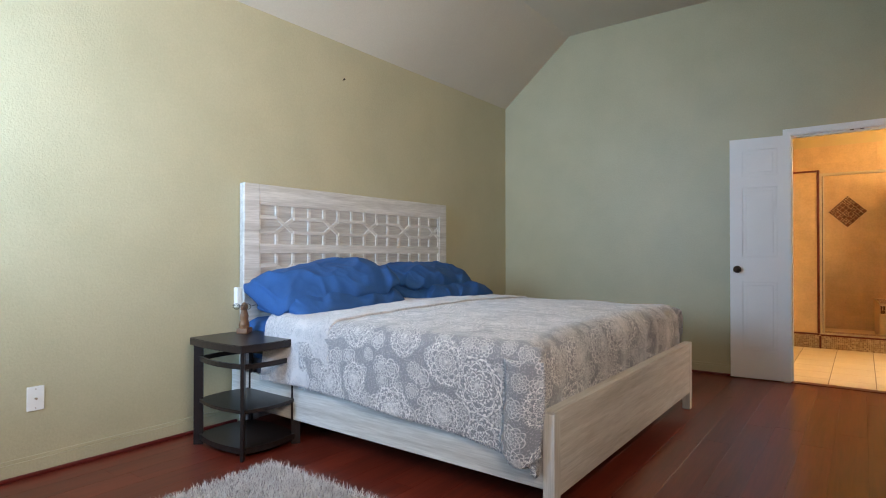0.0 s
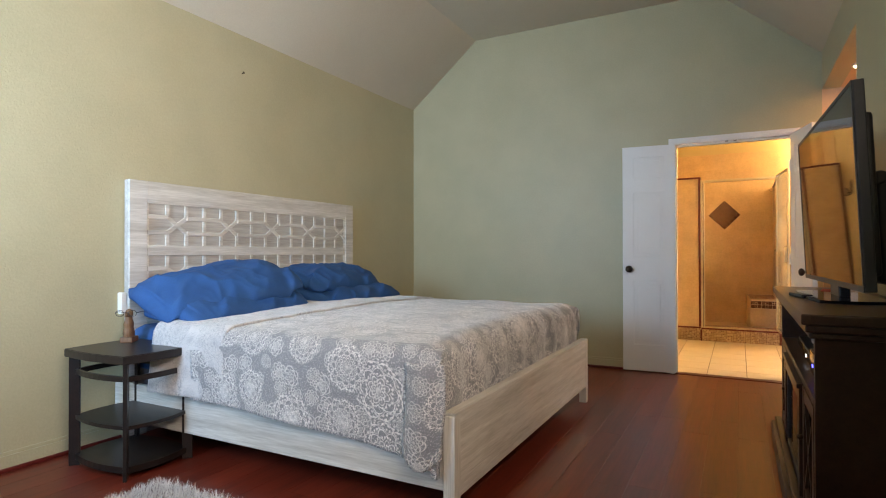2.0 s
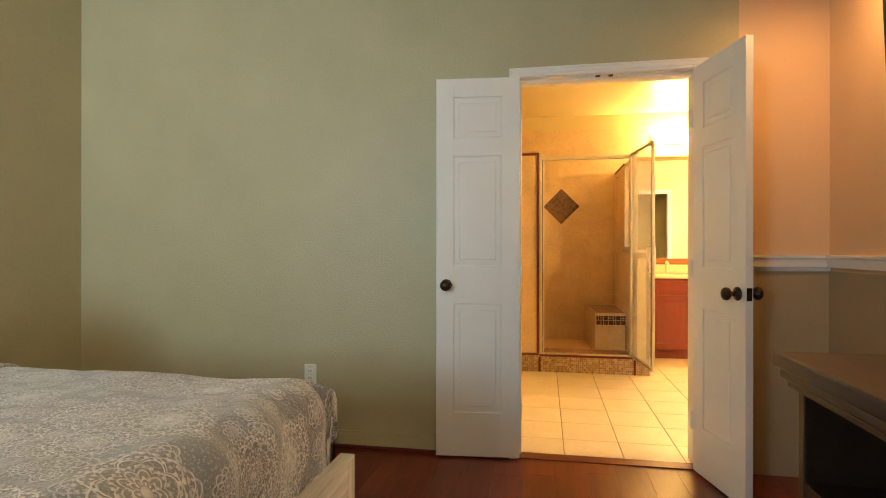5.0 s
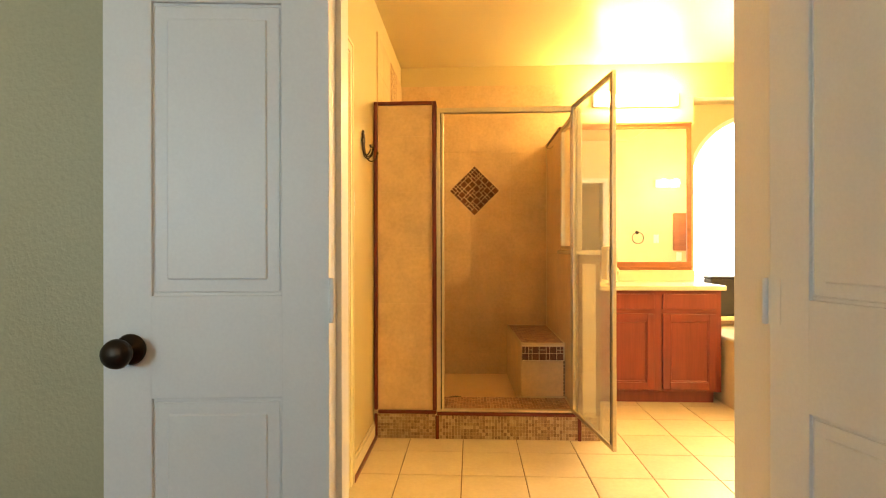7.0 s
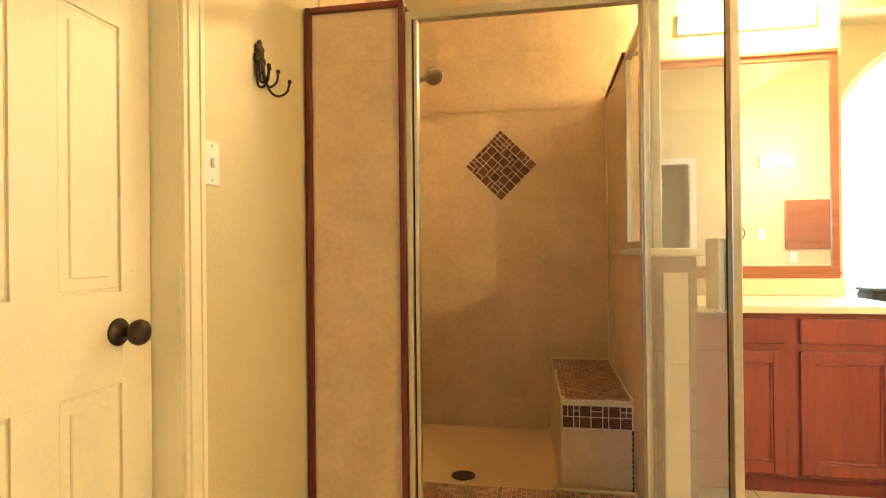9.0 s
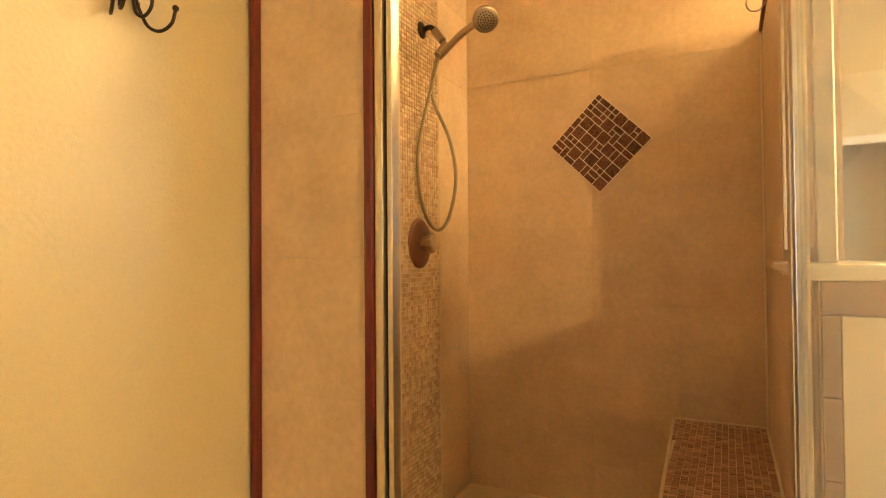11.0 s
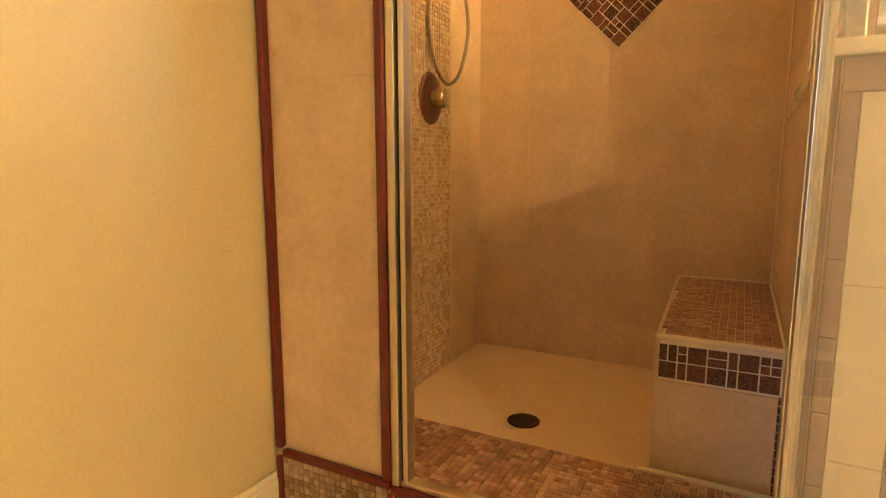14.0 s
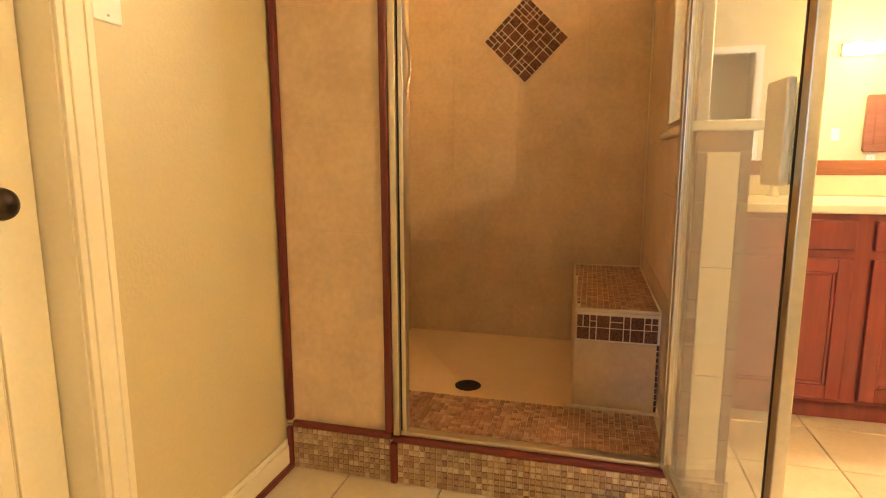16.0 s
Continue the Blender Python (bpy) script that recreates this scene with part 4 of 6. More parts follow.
outlet("light_switch", pose(2.45, BY + 0.0125, 1.255, 90, 0, 180), 1, "cream light switch reflected in the mirror")
outlet("wall_outlet", pose(2.76, BY + 0.0125, 1.01, 90, 0, 180), 2, "cream socket outlet below the small cabinet")

# ---------- shag rug ----------
RX0, RX1, RY0, RY1 = -2.30, -0.95, 0.15, 1.385
rug = tagged(part("rug", boxes((RX0, RY0, 0.001, RX1, RY1, 0.012), bevel=0.004), RUGB), "shaggy pale grey wool rug beside the bed", "rug")
rs = np.random.RandomState(5)
N = 26000
bx, by = rs.uniform(RX0 - 0.004, RX1, N), rs.uniform(RY0 + 0.35, RY1 + 0.004, N)
ang, ln, tilt = rs.uniform(0, 2 * math.pi, N), rs.uniform(0.022, 0.045, N), rs.uniform(0.3, 1.0, N)
wx, wy = np.cos(ang + 1.57) * 0.0022, np.sin(ang + 1.57) * 0.0022
p0 = np.stack([bx - wx, by - wy, np.full(N, 0.010)], 1)
p1 = np.stack([bx + wx, by + wy, np.full(N, 0.010)], 1)
p2 = np.stack([bx + np.cos(ang) * ln * tilt, by + np.sin(ang) * ln * tilt, 0.010 + ln * np.sqrt(np.maximum(0.08, 1 - tilt ** 2 * 0.9))], 1)
me = bpy.data.meshes.new("pile")
me.from_pydata(np.stack([p0, p1, p2], 1).reshape(-1, 3).tolist(), [], np.arange(3 * N).reshape(-1, 3).tolist())
me.materials.append(RUGM)
pile = new("pile", me)
pile.parent = rug
tagged(pile, kind="stuff")

# ---------- media console ----------
con = tagged(base("media_console", 0.46, 2.64, 0), "dark walnut fireplace media console with open shelf", "media console")
cx, cy = 0.46, 2.64


def cpart(name, bm, mat=STANDW, label="", parent=None):
    bmesh.ops.translate(bm, vec=(-cx, -cy, 0), verts=bm.verts)
    return part(name, bm, mat, parent or con, label)


C0, C1, CF, CBK, CT = 1.80, 3.482, 0.264, 0.672, 0.875
bm = boxes((CF, C0, CT - 0.035, CBK, C1, CT), bevel=0.005)
cpart("top", bm)
bm = boxes((CF + 0.012, C0 + 0.012, CT - 0.060, CBK - 0.01, C1 - 0.012, CT - 0.036), (CF + 0.024, C0 + 0.024, CT - 0.080, CBK - 0.01, C1 - 0.024, CT - 0.061), bevel=0.005)
cpart("cornice", bm)
E0, E1, EF = C0 + 0.045, C1 - 0.045, CF + 0.040
for y in (E0, E1 - 0.03):
    cpart("side_panel", boxes((EF, y, 0.10, CBK - 0.02, y + 0.03, CT - 0.081), bevel=0.003))
cpart("back_panel", boxes((CBK - 0.019, E0 + 0.03, 0.10, CBK - 0.008, E1 - 0.03, CT - 0.081)))
cpart("shelf_board", boxes((EF, E0 + 0.031, 0.565, CBK - 0.02, E1 - 0.031, 0.592), bevel=0.003))
cpart("plinth", boxes((CF - 0.012, C0 + 0.02, 0.0, CBK - 0.01, C1 - 0.02, 0.10), (CF + 0.006, C0 + 0.03, 0.101, EF - 0.002, C1 - 0.03, 0.128), bevel=0.006))
D = 0.36
for y0, y1 in ((E0 + 0.032, E0 + 0.032 + D), (E1 - 0.032 - D, E1 - 0.032)):
    bm = boxes((EF - 0.002, y0, 0.135, EF + 0.018, y0 + 0.05, 0.562), (EF - 0.002, y1 - 0.05, 0.135, EF + 0.018, y1, 0.562), (EF - 0.001, y0 + 0.05, 0.135, EF + 0.018, y1 - 0.05, 0.19), (EF - 0.001, y0 + 0.05, 0.51, EF + 0.018, y1 - 0.05, 0.562), bevel=0.002)
    dr = cpart("door", bm)
    bm = boxes((EF + 0.010, y0 + 0.048, 0.188, EF + 0.014, y1 - 0.048, 0.512))
    cpart("pane", bm, SCREEN, "dark glass pane", dr)
    ym, zm = (y0 + y1) / 2, 0.35
    bm = bmesh.new()
    for s in (-1, 1):
        for t in (-1, 1):
            L = Vector((0, (y1 - y0) / 2 - 0.05, 0.165))
            vs = box(bm, -0.005, -L.length * 0.5, -0.007, 0.005, L.length * 0.5, 0.007, 0.001, 1)
            bmesh.ops.transform(bm, matrix=Matrix.Translation((EF + 0.004, ym + s * L.y * 0.5, zm + t * L.z * 0.5)) @ Matrix.Rotation(math.atan2(t * L.z, s * L.y), 4, "X"), verts=vs)
    cpart("glazing_bar", bm, STANDW, "", dr)
    bm = bmesh.new()
    ball(bm, (EF - 0.012, y1 - 0.025 if y0 < 2.3 else y0 + 0.025, 0.37), 0.011)
    cyl(bm, (EF - 0.012, y1 - 0.025 if y0 < 2.3 else y0 + 0.025, 0.37), (EF, y1 - 0.025 if y0 < 2.3 else y0 + 0.025, 0.37), 0.005)
    cpart("door_knob", bm, BRONZE, "", dr)
F0, F1 = E0 + 0.032 + D + 0.01, E1 - 0.032 - D - 0.01
bm = boxes((EF - 0.012, F0, 0.131, EF + 0.02, F0 + 0.075, 0.562), (EF - 0.012, F1 - 0.075, 0.131, EF + 0.02, F1, 0.562), (EF - 0.011, F0 + 0.075, 0.49, EF + 0.02, F1 - 0.075, 0.562), (EF - 0.02, F0 - 0.002, 0.545, EF + 0.02, F1 + 0.002, 0.5625), bevel=0.003)
fp = cpart("fireplace_surround", bm)
bm = boxes((EF - 0.004, F0 + 0.076, 0.131, EF + 0.012, F1 - 0.076, 0.155), (EF - 0.004, F0 + 0.076, 0.47, EF + 0.012, F1 - 0.076, 0.489), (EF - 0.004, F0 + 0.076, 0.155, EF + 0.012, F0 + 0.10, 0.47), (EF - 0.004, F1 - 0.10, 0.155, EF + 0.012, F1 - 0.076, 0.47), bevel=0.003)
cpart("fireplace_frame", bm, BLACKP, "black metal fireplace frame", fp)
cpart("fireplace_glass", boxes((EF + 0.003, F0 + 0.10, 0.155, EF + 0.008, F1 - 0.10, 0.47)), SCREEN, "dark glass fireplace front", fp)

# devices on the open shelf
LED = plain("white_display", (0.1, 0.1, 0.1), 0.4, 0, (0.8, 0.9, 1.0), 4.0)
LEDB = plain("blue_display", (0.0, 0.0, 0.1), 0.4, 0, (0.06, 0.08, 1.0), 5.0)


def device(name, y0, y1, x0, x1, z, h, label, led=None, ly=0.5):
    ob = tagged(base(name, (x0 + x1) / 2, (y0 + y1) / 2, z), label, "electronics")
    a, b = (x1 - x0) / 2, (y1 - y0) / 2
    part("case", boxes((-a, -b, 0.006, a, b, h), bevel=0.004), BLACKP, ob)
    for s in (-1, 1):
        for t in (-1, 1):
            bm = bmesh.new()
            cyl(bm, (s * a * 0.8, t * b * 0.8, 0), (s * a * 0.8, t * b * 0.8, 0.008), 0.012, n=10)
            part("foot", bm, RUBBER, ob)
    part("front_panel", boxes((-a - 0.003, -b + 0.004, 0.012, -a + 0.001, b - 0.004, h - 0.006), bevel=0.001), SCREEN, ob)
    if led:
        w = 0.011
        part("display", boxes((-a - 0.0045, -b + 2 * b * ly - w, h * 0.4, -a - 0.0032, -b + 2 * b * ly + w, h * 0.4 + 0.011)), led, ob, "lit display")
    return ob


device("disc_player", 2.80, 3.10, 0.36, 0.60, 0.592, 0.05, "slim black disc player on the console shelf")
device("cable_box", 2.42, 2.74, 0.35, 0.60, 0.592, 0.06, "black cable box with a lit white display", LED, 0.55)
device("receiver", 1.93, 2.35, 0.34, 0.61, 0.592, 0.10, "black receiver with a lit blue display", LEDB, 0.75)
CABLEW = plain("white_cable_sheath", (0.7, 0.7, 0.68), 0.4)
for k, (ya, yb, zp) in enumerate(((2.96, 2.70, 0.70), (2.90, 2.64, 0.685))):
    tagged(tube("cable", [(0.42, ya, 0.645), (0.40, ya - 0.05, 0.66 + 0.01 * k), (0.39, (ya + yb) / 2, zp - 0.03), (0.41, yb + 0.05, 0.672), (0.45, yb, 0.66)], 0.004, CABLEW), "white cable looped over the disc player", "cable")

# ---------- television ----------
TVY0, TVY1, TVZ0, TVZ1 = 1.985, 3.250, 0.938, 1.652
tv = tagged(base("television", 0.442, (TVY0 + TVY1) / 2, CT, 3.0), "large black flat television on the media console", "television")
tv.matrix_world = pose(0.467, (TVY0 + TVY1) / 2, CT, 0, -2.6, 2.3)
w2, zb, zt = (TVY1 - TVY0) / 2, TVZ0 - CT, TVZ1 - CT
part("panel_body", boxes((-0.030, -w2, zb, 0.004, w2, zt), bevel=0.004), BLACKP, tv)
bm = boxes((-0.034, -w2, zb, -0.0302, w2, zb + 0.022), (-0.034, -w2, zt - 0.014, -0.0302, w2, zt), (-0.034, -w2, zb + 0.022, -0.0302, -w2 + 0.014, zt - 0.014), (-0.034, w2 - 0.014, zb + 0.022, -0.0302, w2, zt - 0.014), bevel=0.0015)
part("bezel", bm, BLACKP, tv, "glossy black bezel")
part("screen", boxes((-0.032, -w2 + 0.014, zb + 0.022, -0.0304, w2 - 0.014, zt - 0.014)), SCREEN, tv, "black reflective glass screen")
bm = boxes((0.004, -w2 + 0.06, zb + 0.05, 0.035, w2 - 0.06, zt - 0.10), bevel=0.012)
box(bm, 0.035, -w2 + 0.10, zb + 0.02, 0.075, w2 - 0.10, zt - 0.30, 0.014)
part("back_cover", bm, BLACKP, tv)
part("neck", boxes((-0.012, -0.09, 0.010, 0.03, 0.09, zb + 0.03), bevel=0.006), BLACKP, tv)
bm = prism(bmesh.new(), bowed(0.115, 0.33, 0.02), 0.0, 0.012)
bmesh.ops.transform(bm, matrix=Matrix.Rotation(radians(2.6), 4, "Y"), verts=bm.verts)
part("foot_plate", bm, SCREEN, tv, "glossy black foot plate")
tagged(tube("cable", [(0.50, 2.06, 1.30), (0.545, 2.02, 1.31), (0.61, 1.94, 1.25), (0.655, 1.84, 1.08), (0.664, 1.77, 0.80), (0.664, 1.74, 0.42)], 0.004, RUBBER), "black cable hanging behind the television", "cable")
bm = boxes((-0.022, -0.08, 0, 0.022, 0.08, 0.016), bevel=0.005)
rc = part("remote_control", bm, BLACKP)
rc.matrix_world = pose(0.330, 2.62, CT, 0, 0, 14)
tagged(rc, "slim black remote control on the console", "remote control")
bm = boxes((-0.03, -0.09, 0, 0.03, 0.09, 0.014), bevel=0.003)
rb = part("paper_box", bm, plain("red_card", (0.55, 0.05, 0.03), 0.5))
rb.matrix_world = pose(0.475, 2.98, CT, 0, 0, -8)
tagged(rb, "small flat red box behind the television foot", "box")

# ---------- niche downlight ----------
dl = tagged(base("downlight", 0.885, 4.44, NZ), "lit recessed round ceiling downlight", "ceiling light")
bm = bmesh.new()
lathe(bm, [(0.098, -0.001), (0.098, -0.007), (0.088, -0.010), (0.080, -0.006), (0.080, -0.001)], Matrix.Identity(4), 32)
part("trim_ring", bm, WHITE, dl)
bm = bmesh.new()
cyl(bm, (0, 0, -0.012), (0, 0, -0.0105), 0.076, n=32)
part("lamp_face", bm, DOWNL, dl, "glowing lamp face")

# ---------- shower ----------
sh_floor = bmesh.new()
x0, y0, x1, y1 = BX, SY + 0.35, SX, BB - 0.008
low = [sh_floor.verts.new((x, y, -0.005)) for x, y in ((x0, y0), (x1, y0), (x1, y1), (x0, y1))]
rim = [sh_floor.verts.new((x, y, z)) for x, y, z in ((x0, y0, 0.075), (x1, y0, 0.075), (x1, y1, 0.091), (x0, y1, 0.091))]
dip = [sh_floor.verts.new((x, y, 0.058)) for x, y in ((-0.31, 7.79), (-0.15, 7.79), (-0.15, 7.95), (-0.31, 7.95))]
for i in range(4):
    j = (i + 1) % 4
    sh_floor.faces.new((low[i], low[j], rim[j], rim[i]))
    sh_floor.faces.new((rim[i], rim[j], dip[j], dip[i]))
sh_floor.faces.new(dip)
tagged(part("shower_pan", sh_floor, PAN), "tan cast shower floor", "shower floor", kind="structure")
bm = bmesh.new()
box(bm, BX, SY, 0.0, SX + 0.145, SY + 0.36, 0.150)
tagged(part("curb", bm, PALEGR), "raised shower curb faced with small mosaic stones", "shower curb", kind="structure")
bm = bmesh.new()
box(bm, BX, SY + 0.010, 0.150, -0.335, SY + 0.13, SH - 0.02)
tagged(part("wall_column", bm, SHGROUT), "tan tiled wall column beside the shower opening", "wall", kind="structure")
bm = bmesh.new()
box(bm, SX + 0.008, SY + 0.012, 0.150, SX + 0.137, BB, 1.085)
tagged(part("wall_half", bm, SHGROUT), "tiled half wall at the side of the shower", "wall", kind="structure")
STUB = 7.815
bm = boxes((SX + 0.008, STUB, 1.086, SX + 0.137, BB, SH - 0.045))
tagged(part("wall_stub", bm, SHGROUT), "tan tiled wall stub between glass panel and back wall", "wall", kind="structure")
bm = boxes((SX - 0.015, SY - 0.012, 1.086, SX + 0.160, STUB - 0.001, 1.112), bevel=0.006)
tagged(part("trim_half_wall_cap", bm, COUNTER), "cream stone cap on the half wall", "sill", kind="structure")
bm = bmesh.new()
box(bm, BX, BB - 0.006, 0.03, SX + 0.135, BB - 0.0005, 2.465)
tagged(part("wall_tile_back", bm, SHGROUT), "tan tiled back wall of the shower", "tiled wall", kind="structure")
bm = bmesh.new()
box(bm, BX + 0.0005, SY + 0.13, 0.03, BX + 0.006, BB - 0.006, 2.465)
tagged(part("wall_tile_side", bm, SHGROUT), "tan tiled side wall of the shower with a mosaic strip", "tiled wall", kind="structure")

# oxblood pencil trims
def pencil(name, x0, y0, z0, x1, y1, z1):
    tagged(part(name, boxes((x0, y0, z0, x1, y1, z1), bevel=0.006), REDTR), "oxblood red glazed pencil trim", "tile trim", kind="structure")


pencil("trim_column_left", -0.694, SY - 0.012, 0.17, -0.672, SY + 0.012, SH)
pencil("trim_column_right", -0.347, SY - 0.012, 0.17, -0.323, SY + 0.012, SH)
pencil("trim_column_top", -0.672, SY - 0.011, SH - 0.022, -0.347, SY + 0.012, SH)
pencil("trim_column_cap", -0.699, SY + 0.013, SH - 0.019, -0.323, SY + 0.132, SH - 0.001)
pencil("trim_stub_cap", SX - 0.004, STUB - 0.006, SH - 0.0445, SX + 0.140, BB - 0.008, SH - 0.024)
pencil("trim_curb_left", -0.671, SY - 0.012, 0.148, -0.324, SY + 0.010, 0.169)
pencil("trim_curb", -0.322, SY - 0.012, 0.140, SX + 0.005, SY + 0.012, 0.160)
pencil("trim_curb_post_left", -0.694, SY - 0.012, 0.0, -0.674, SY + 0.010, 0.147)
pencil("trim_curb_post_middle", -0.332, SY - 0.013, 0.0, -0.309, SY + 0.010, 0.139)
pencil("trim_curb_post_right", SX + 0.004, SY - 0.013, 0.0, SX + 0.026, SY + 0.010, 0.139)

# bench
bench = tagged(base("shower_bench", 0.340, 8.060, 0.038), "tiled shower bench with a dark mosaic band", "shower bench", kind="structure")
BF, BK = -0.126, -0.160      # open side of the bench at the front and at the wall


def slant(x_off, x_end, y0, y1, z0, z1):
    """Block whose open side follows the bench's slant."""
    at = lambda y: BF + (BK - BF) * (y + 0.44) / 0.876
    xa = [at(y0) + x_off, at(y1) + x_off]
    xb = [at(y0) + x_end, at(y1) + x_end] if x_end < 0.1 else [x_end, x_end]
    return prism(bmesh.new(), [(xa[0], y0), (xb[0], y0), (xb[1], y1), (xa[1], y1)], z0, z1)


part("bench_core", slant(0.006, 0.160, -0.432, 0.436, 0, 0.452), INGROUT, bench)
part("front_slab", boxes((BF + 0.002, -0.442, 0.004, 0.150, -0.434, 0.338), bevel=0.002), SHTILE, bench)
part("side_slab", slant(-0.004, 0.005, -0.442, 0.436, 0.004, 0.440), SHTILE, bench)
part("edge_front", boxes((BF - 0.004, -0.446, 0.446, 0.160, -0.432, 0.461), bevel=0.004), PALEGR, bench)
part("edge_side", slant(-0.004, 0.005, -0.432, 0.436, 0.440, 0.461), PALEGR, bench)
part("edge_back", boxes((BK + 0.005, 0.430, 0.4525, 0.153, 0.436, 0.463), bevel=0.002), INGROUT, bench)
part("edge_wall", boxes((0.154, -0.432, 0.4525, 0.160, 0.436, 0.463), bevel=0.002), INGROUT, bench)
part("edge_foot", boxes((BF - 0.03, -0.522, 0.112, 0.153, -0.508, 0.126), bevel=0.003), PALEGR, bench)

# grout bead in the corner
bm = boxes((SX - 0.001, BB - 0.016, 0.50, SX + 0.007, BB - 0.007, 1.94), bevel=0.003)
tagged(part("trim_corner_bead", bm, INGROUT), "pale grout bead in the shower corner", "grout", kind="structure")

# drain
dr = tagged(base("shower_drain", -0.232, 7.865, 0.058), "round bronze shower drain grate in the floor", "drain")
bm = bmesh.new()
lathe(bm, [(0.056, 0.0), (0.056, 0.003), (0.050, 0.005), (0.044, 0.004), (0.002, 0.004)], Matrix.Identity(4), 28)
part("grate", bm, BRONZE, dr, smooth=False)
bm = bmesh.new()
for k in range(3):
    r = 0.012 + 0.011 * k
    for i in range(6 + 5 * k):
        a = 2 * math.pi * i / (6 + 5 * k)
        cyl(bm, (r * math.cos(a), r * math.sin(a), 0.0042), (r * math.cos(a), r * math.sin(a), 0.0052), 0.0032, n=8)
part("hole", bm, RUBBER, dr)

# shower door frame, door and side panel
fr = tagged(base("shower_frame", 0.08, SY + 0.02, 0.16), "brushed metal frame round the shower opening", "shower enclosure", kind="structure")


def fpart(name, bm, mat=CHROME, label="", parent=None, o=(0.08, SY + 0.02, 0.16)):
    bmesh.ops.translate(bm, vec=tuple(-q for q in o), verts=bm.verts)
    return part(name, bm, mat, parent or fr, label)


fpart("header", boxes((-0.322, SY + 0.004, 1.925, SX - 0.004, SY + 0.040, 1.955), bevel=0.003))
fpart("wall_jamb", boxes((-0.322, SY - 0.004, 0.161, -0.300, SY + 0.046, 1.925), bevel=0.003))
fpart("seal", boxes((-0.2995, SY + 0.008, 0.165, -0.294, SY + 0.020, 1.925)), RUBBER)
fpart("strike_jamb", boxes((-0.2935, SY + 0.004, 0.165, -0.280, SY + 0.036, 1.925), bevel=0.002))
fpart("hinge_jamb", boxes((SX - 0.030, SY + 0.0, 0.161, SX - 0.006, SY + 0.042, 1.925), bevel=0.003))
fpart("sill_track", boxes((-0.300, SY + 0.004, 0.1605, SX - 0.030, SY + 0.040, 0.174), bevel=0.003))

HGX, HGY = SX - 0.018, SY - 0.004
DW = math.hypot(0.552 - HGX, 6.547 - HGY)
sd = tagged(base("shower_door", HGX, HGY, 0.168, math.degrees(math.atan2(6.547 - HGY, 0.552 - HGX))), "open framed glass shower door with a towel handle", "shower door")
part("door_rail", boxes((0, -0.010, 0, DW, 0.010, 0.022), bevel=0.002), CHROME, sd)
part("door_rail", boxes((0, -0.010, 1.770, DW, 0.010, 1.792), bevel=0.002), CHROME, sd)
part("door_stile", boxes((0, -0.010, 0.022, 0.020, 0.010, 1.770), bevel=0.002), CHROME, sd)
part("door_stile", boxes((DW - 0.024, -0.010, 0.022, DW, 0.010, 1.770), bevel=0.002), CHROME, sd)
part("door_seal", boxes((DW - 0.036, -0.008, 0.022, DW - 0.0245, 0.008, 1.770)), RUBBER, sd)
g1 = part("glass", boxes((0.020, -0.003, 0.022, DW - 0.036, 0.003, 1.770)), SOAPY, sd, "clear glass with soap film")
g1.visible_shadow = False
for s in (-1, 1):
    part("handle", boxes((DW - 0.105, s * 0.012, 0.805, DW - 0.030, s * 0.026, 0.965), bevel=0.005), PULL, sd, "cream pull plate")

sp = tagged(base("shower_side_panel", SX + 0.05, 7.860, 1.112), "fixed framed glass panel on the half wall", "glass panel")
o2 = (SX + 0.05, 7.860, 1.112)
PX0, PX1 = SX + 0.008, SX + 0.036
fpart("frame_bottom", boxes((PX0, SY + 0.045, 1.113, PX1, STUB - 0.002, 1.140), bevel=0.003), CHROME, "", sp, o2)
fpart("frame_top", boxes((PX0, SY + 0.045, 1.925, PX1, STUB - 0.002, 1.955), bevel=0.003), CHROME, "", sp, o2)
fpart("frame_post", boxes((PX0, SY + 0.020, 1.113, PX1, SY + 0.045, 1.955), bevel=0.003), CHROME, "", sp, o2)
fpart("frame_post", boxes((PX0, STUB - 0.034, 1.140, PX1, STUB - 0.002, 1.925), bevel=0.003), CHROME, "", sp, o2)
g2 = fpart("glass", boxes((PX0 + 0.010, SY + 0.045, 1.140, PX0 + 0.016, STUB - 0.034, 1.925)), GLASS, "clear fixed glass", sp, o2)
g2.visible_shadow = False

# half wall front: brown border tiles round a cream strip
hw = bpy.data.objects["wall_half"]
X0, X1 = SX + 0.010, SX + 0.136
for d in ((X0, 0.141, X0 + 0.024, 1.085), (X1 - 0.024, 0.141, X1, 1.085)):
    n = 7
    for i in range(n):
        za, zb_ = d[1] + (d[3] - 0.052 - d[1]) * i / n, d[1] + (d[3] - 0.052 - d[1]) * (i + 1) / n
        part("border_tile", boxes((d[0], SY - 0.001, za + 0.001, d[2], SY + 0.0115, zb_ - 0.001), bevel=0.001), BORDER, hw)
part("border_tile", boxes((X0, SY - 0.001, 1.034, X1, SY + 0.0115, 1.085), bevel=0.001), BORDER, hw)
for i in range(3):
    za, zb_ = 0.152 + (1.033 - 0.152) * i / 3, 0.152 + (1.033 - 0.152) * (i + 1) / 3
    part("cream_tile", boxes((X0 + 0.0255, SY - 0.001, za, X1 - 0.0255, SY + 0.0115, zb_ - 0.0015), bevel=0.001), CREAMT, hw)

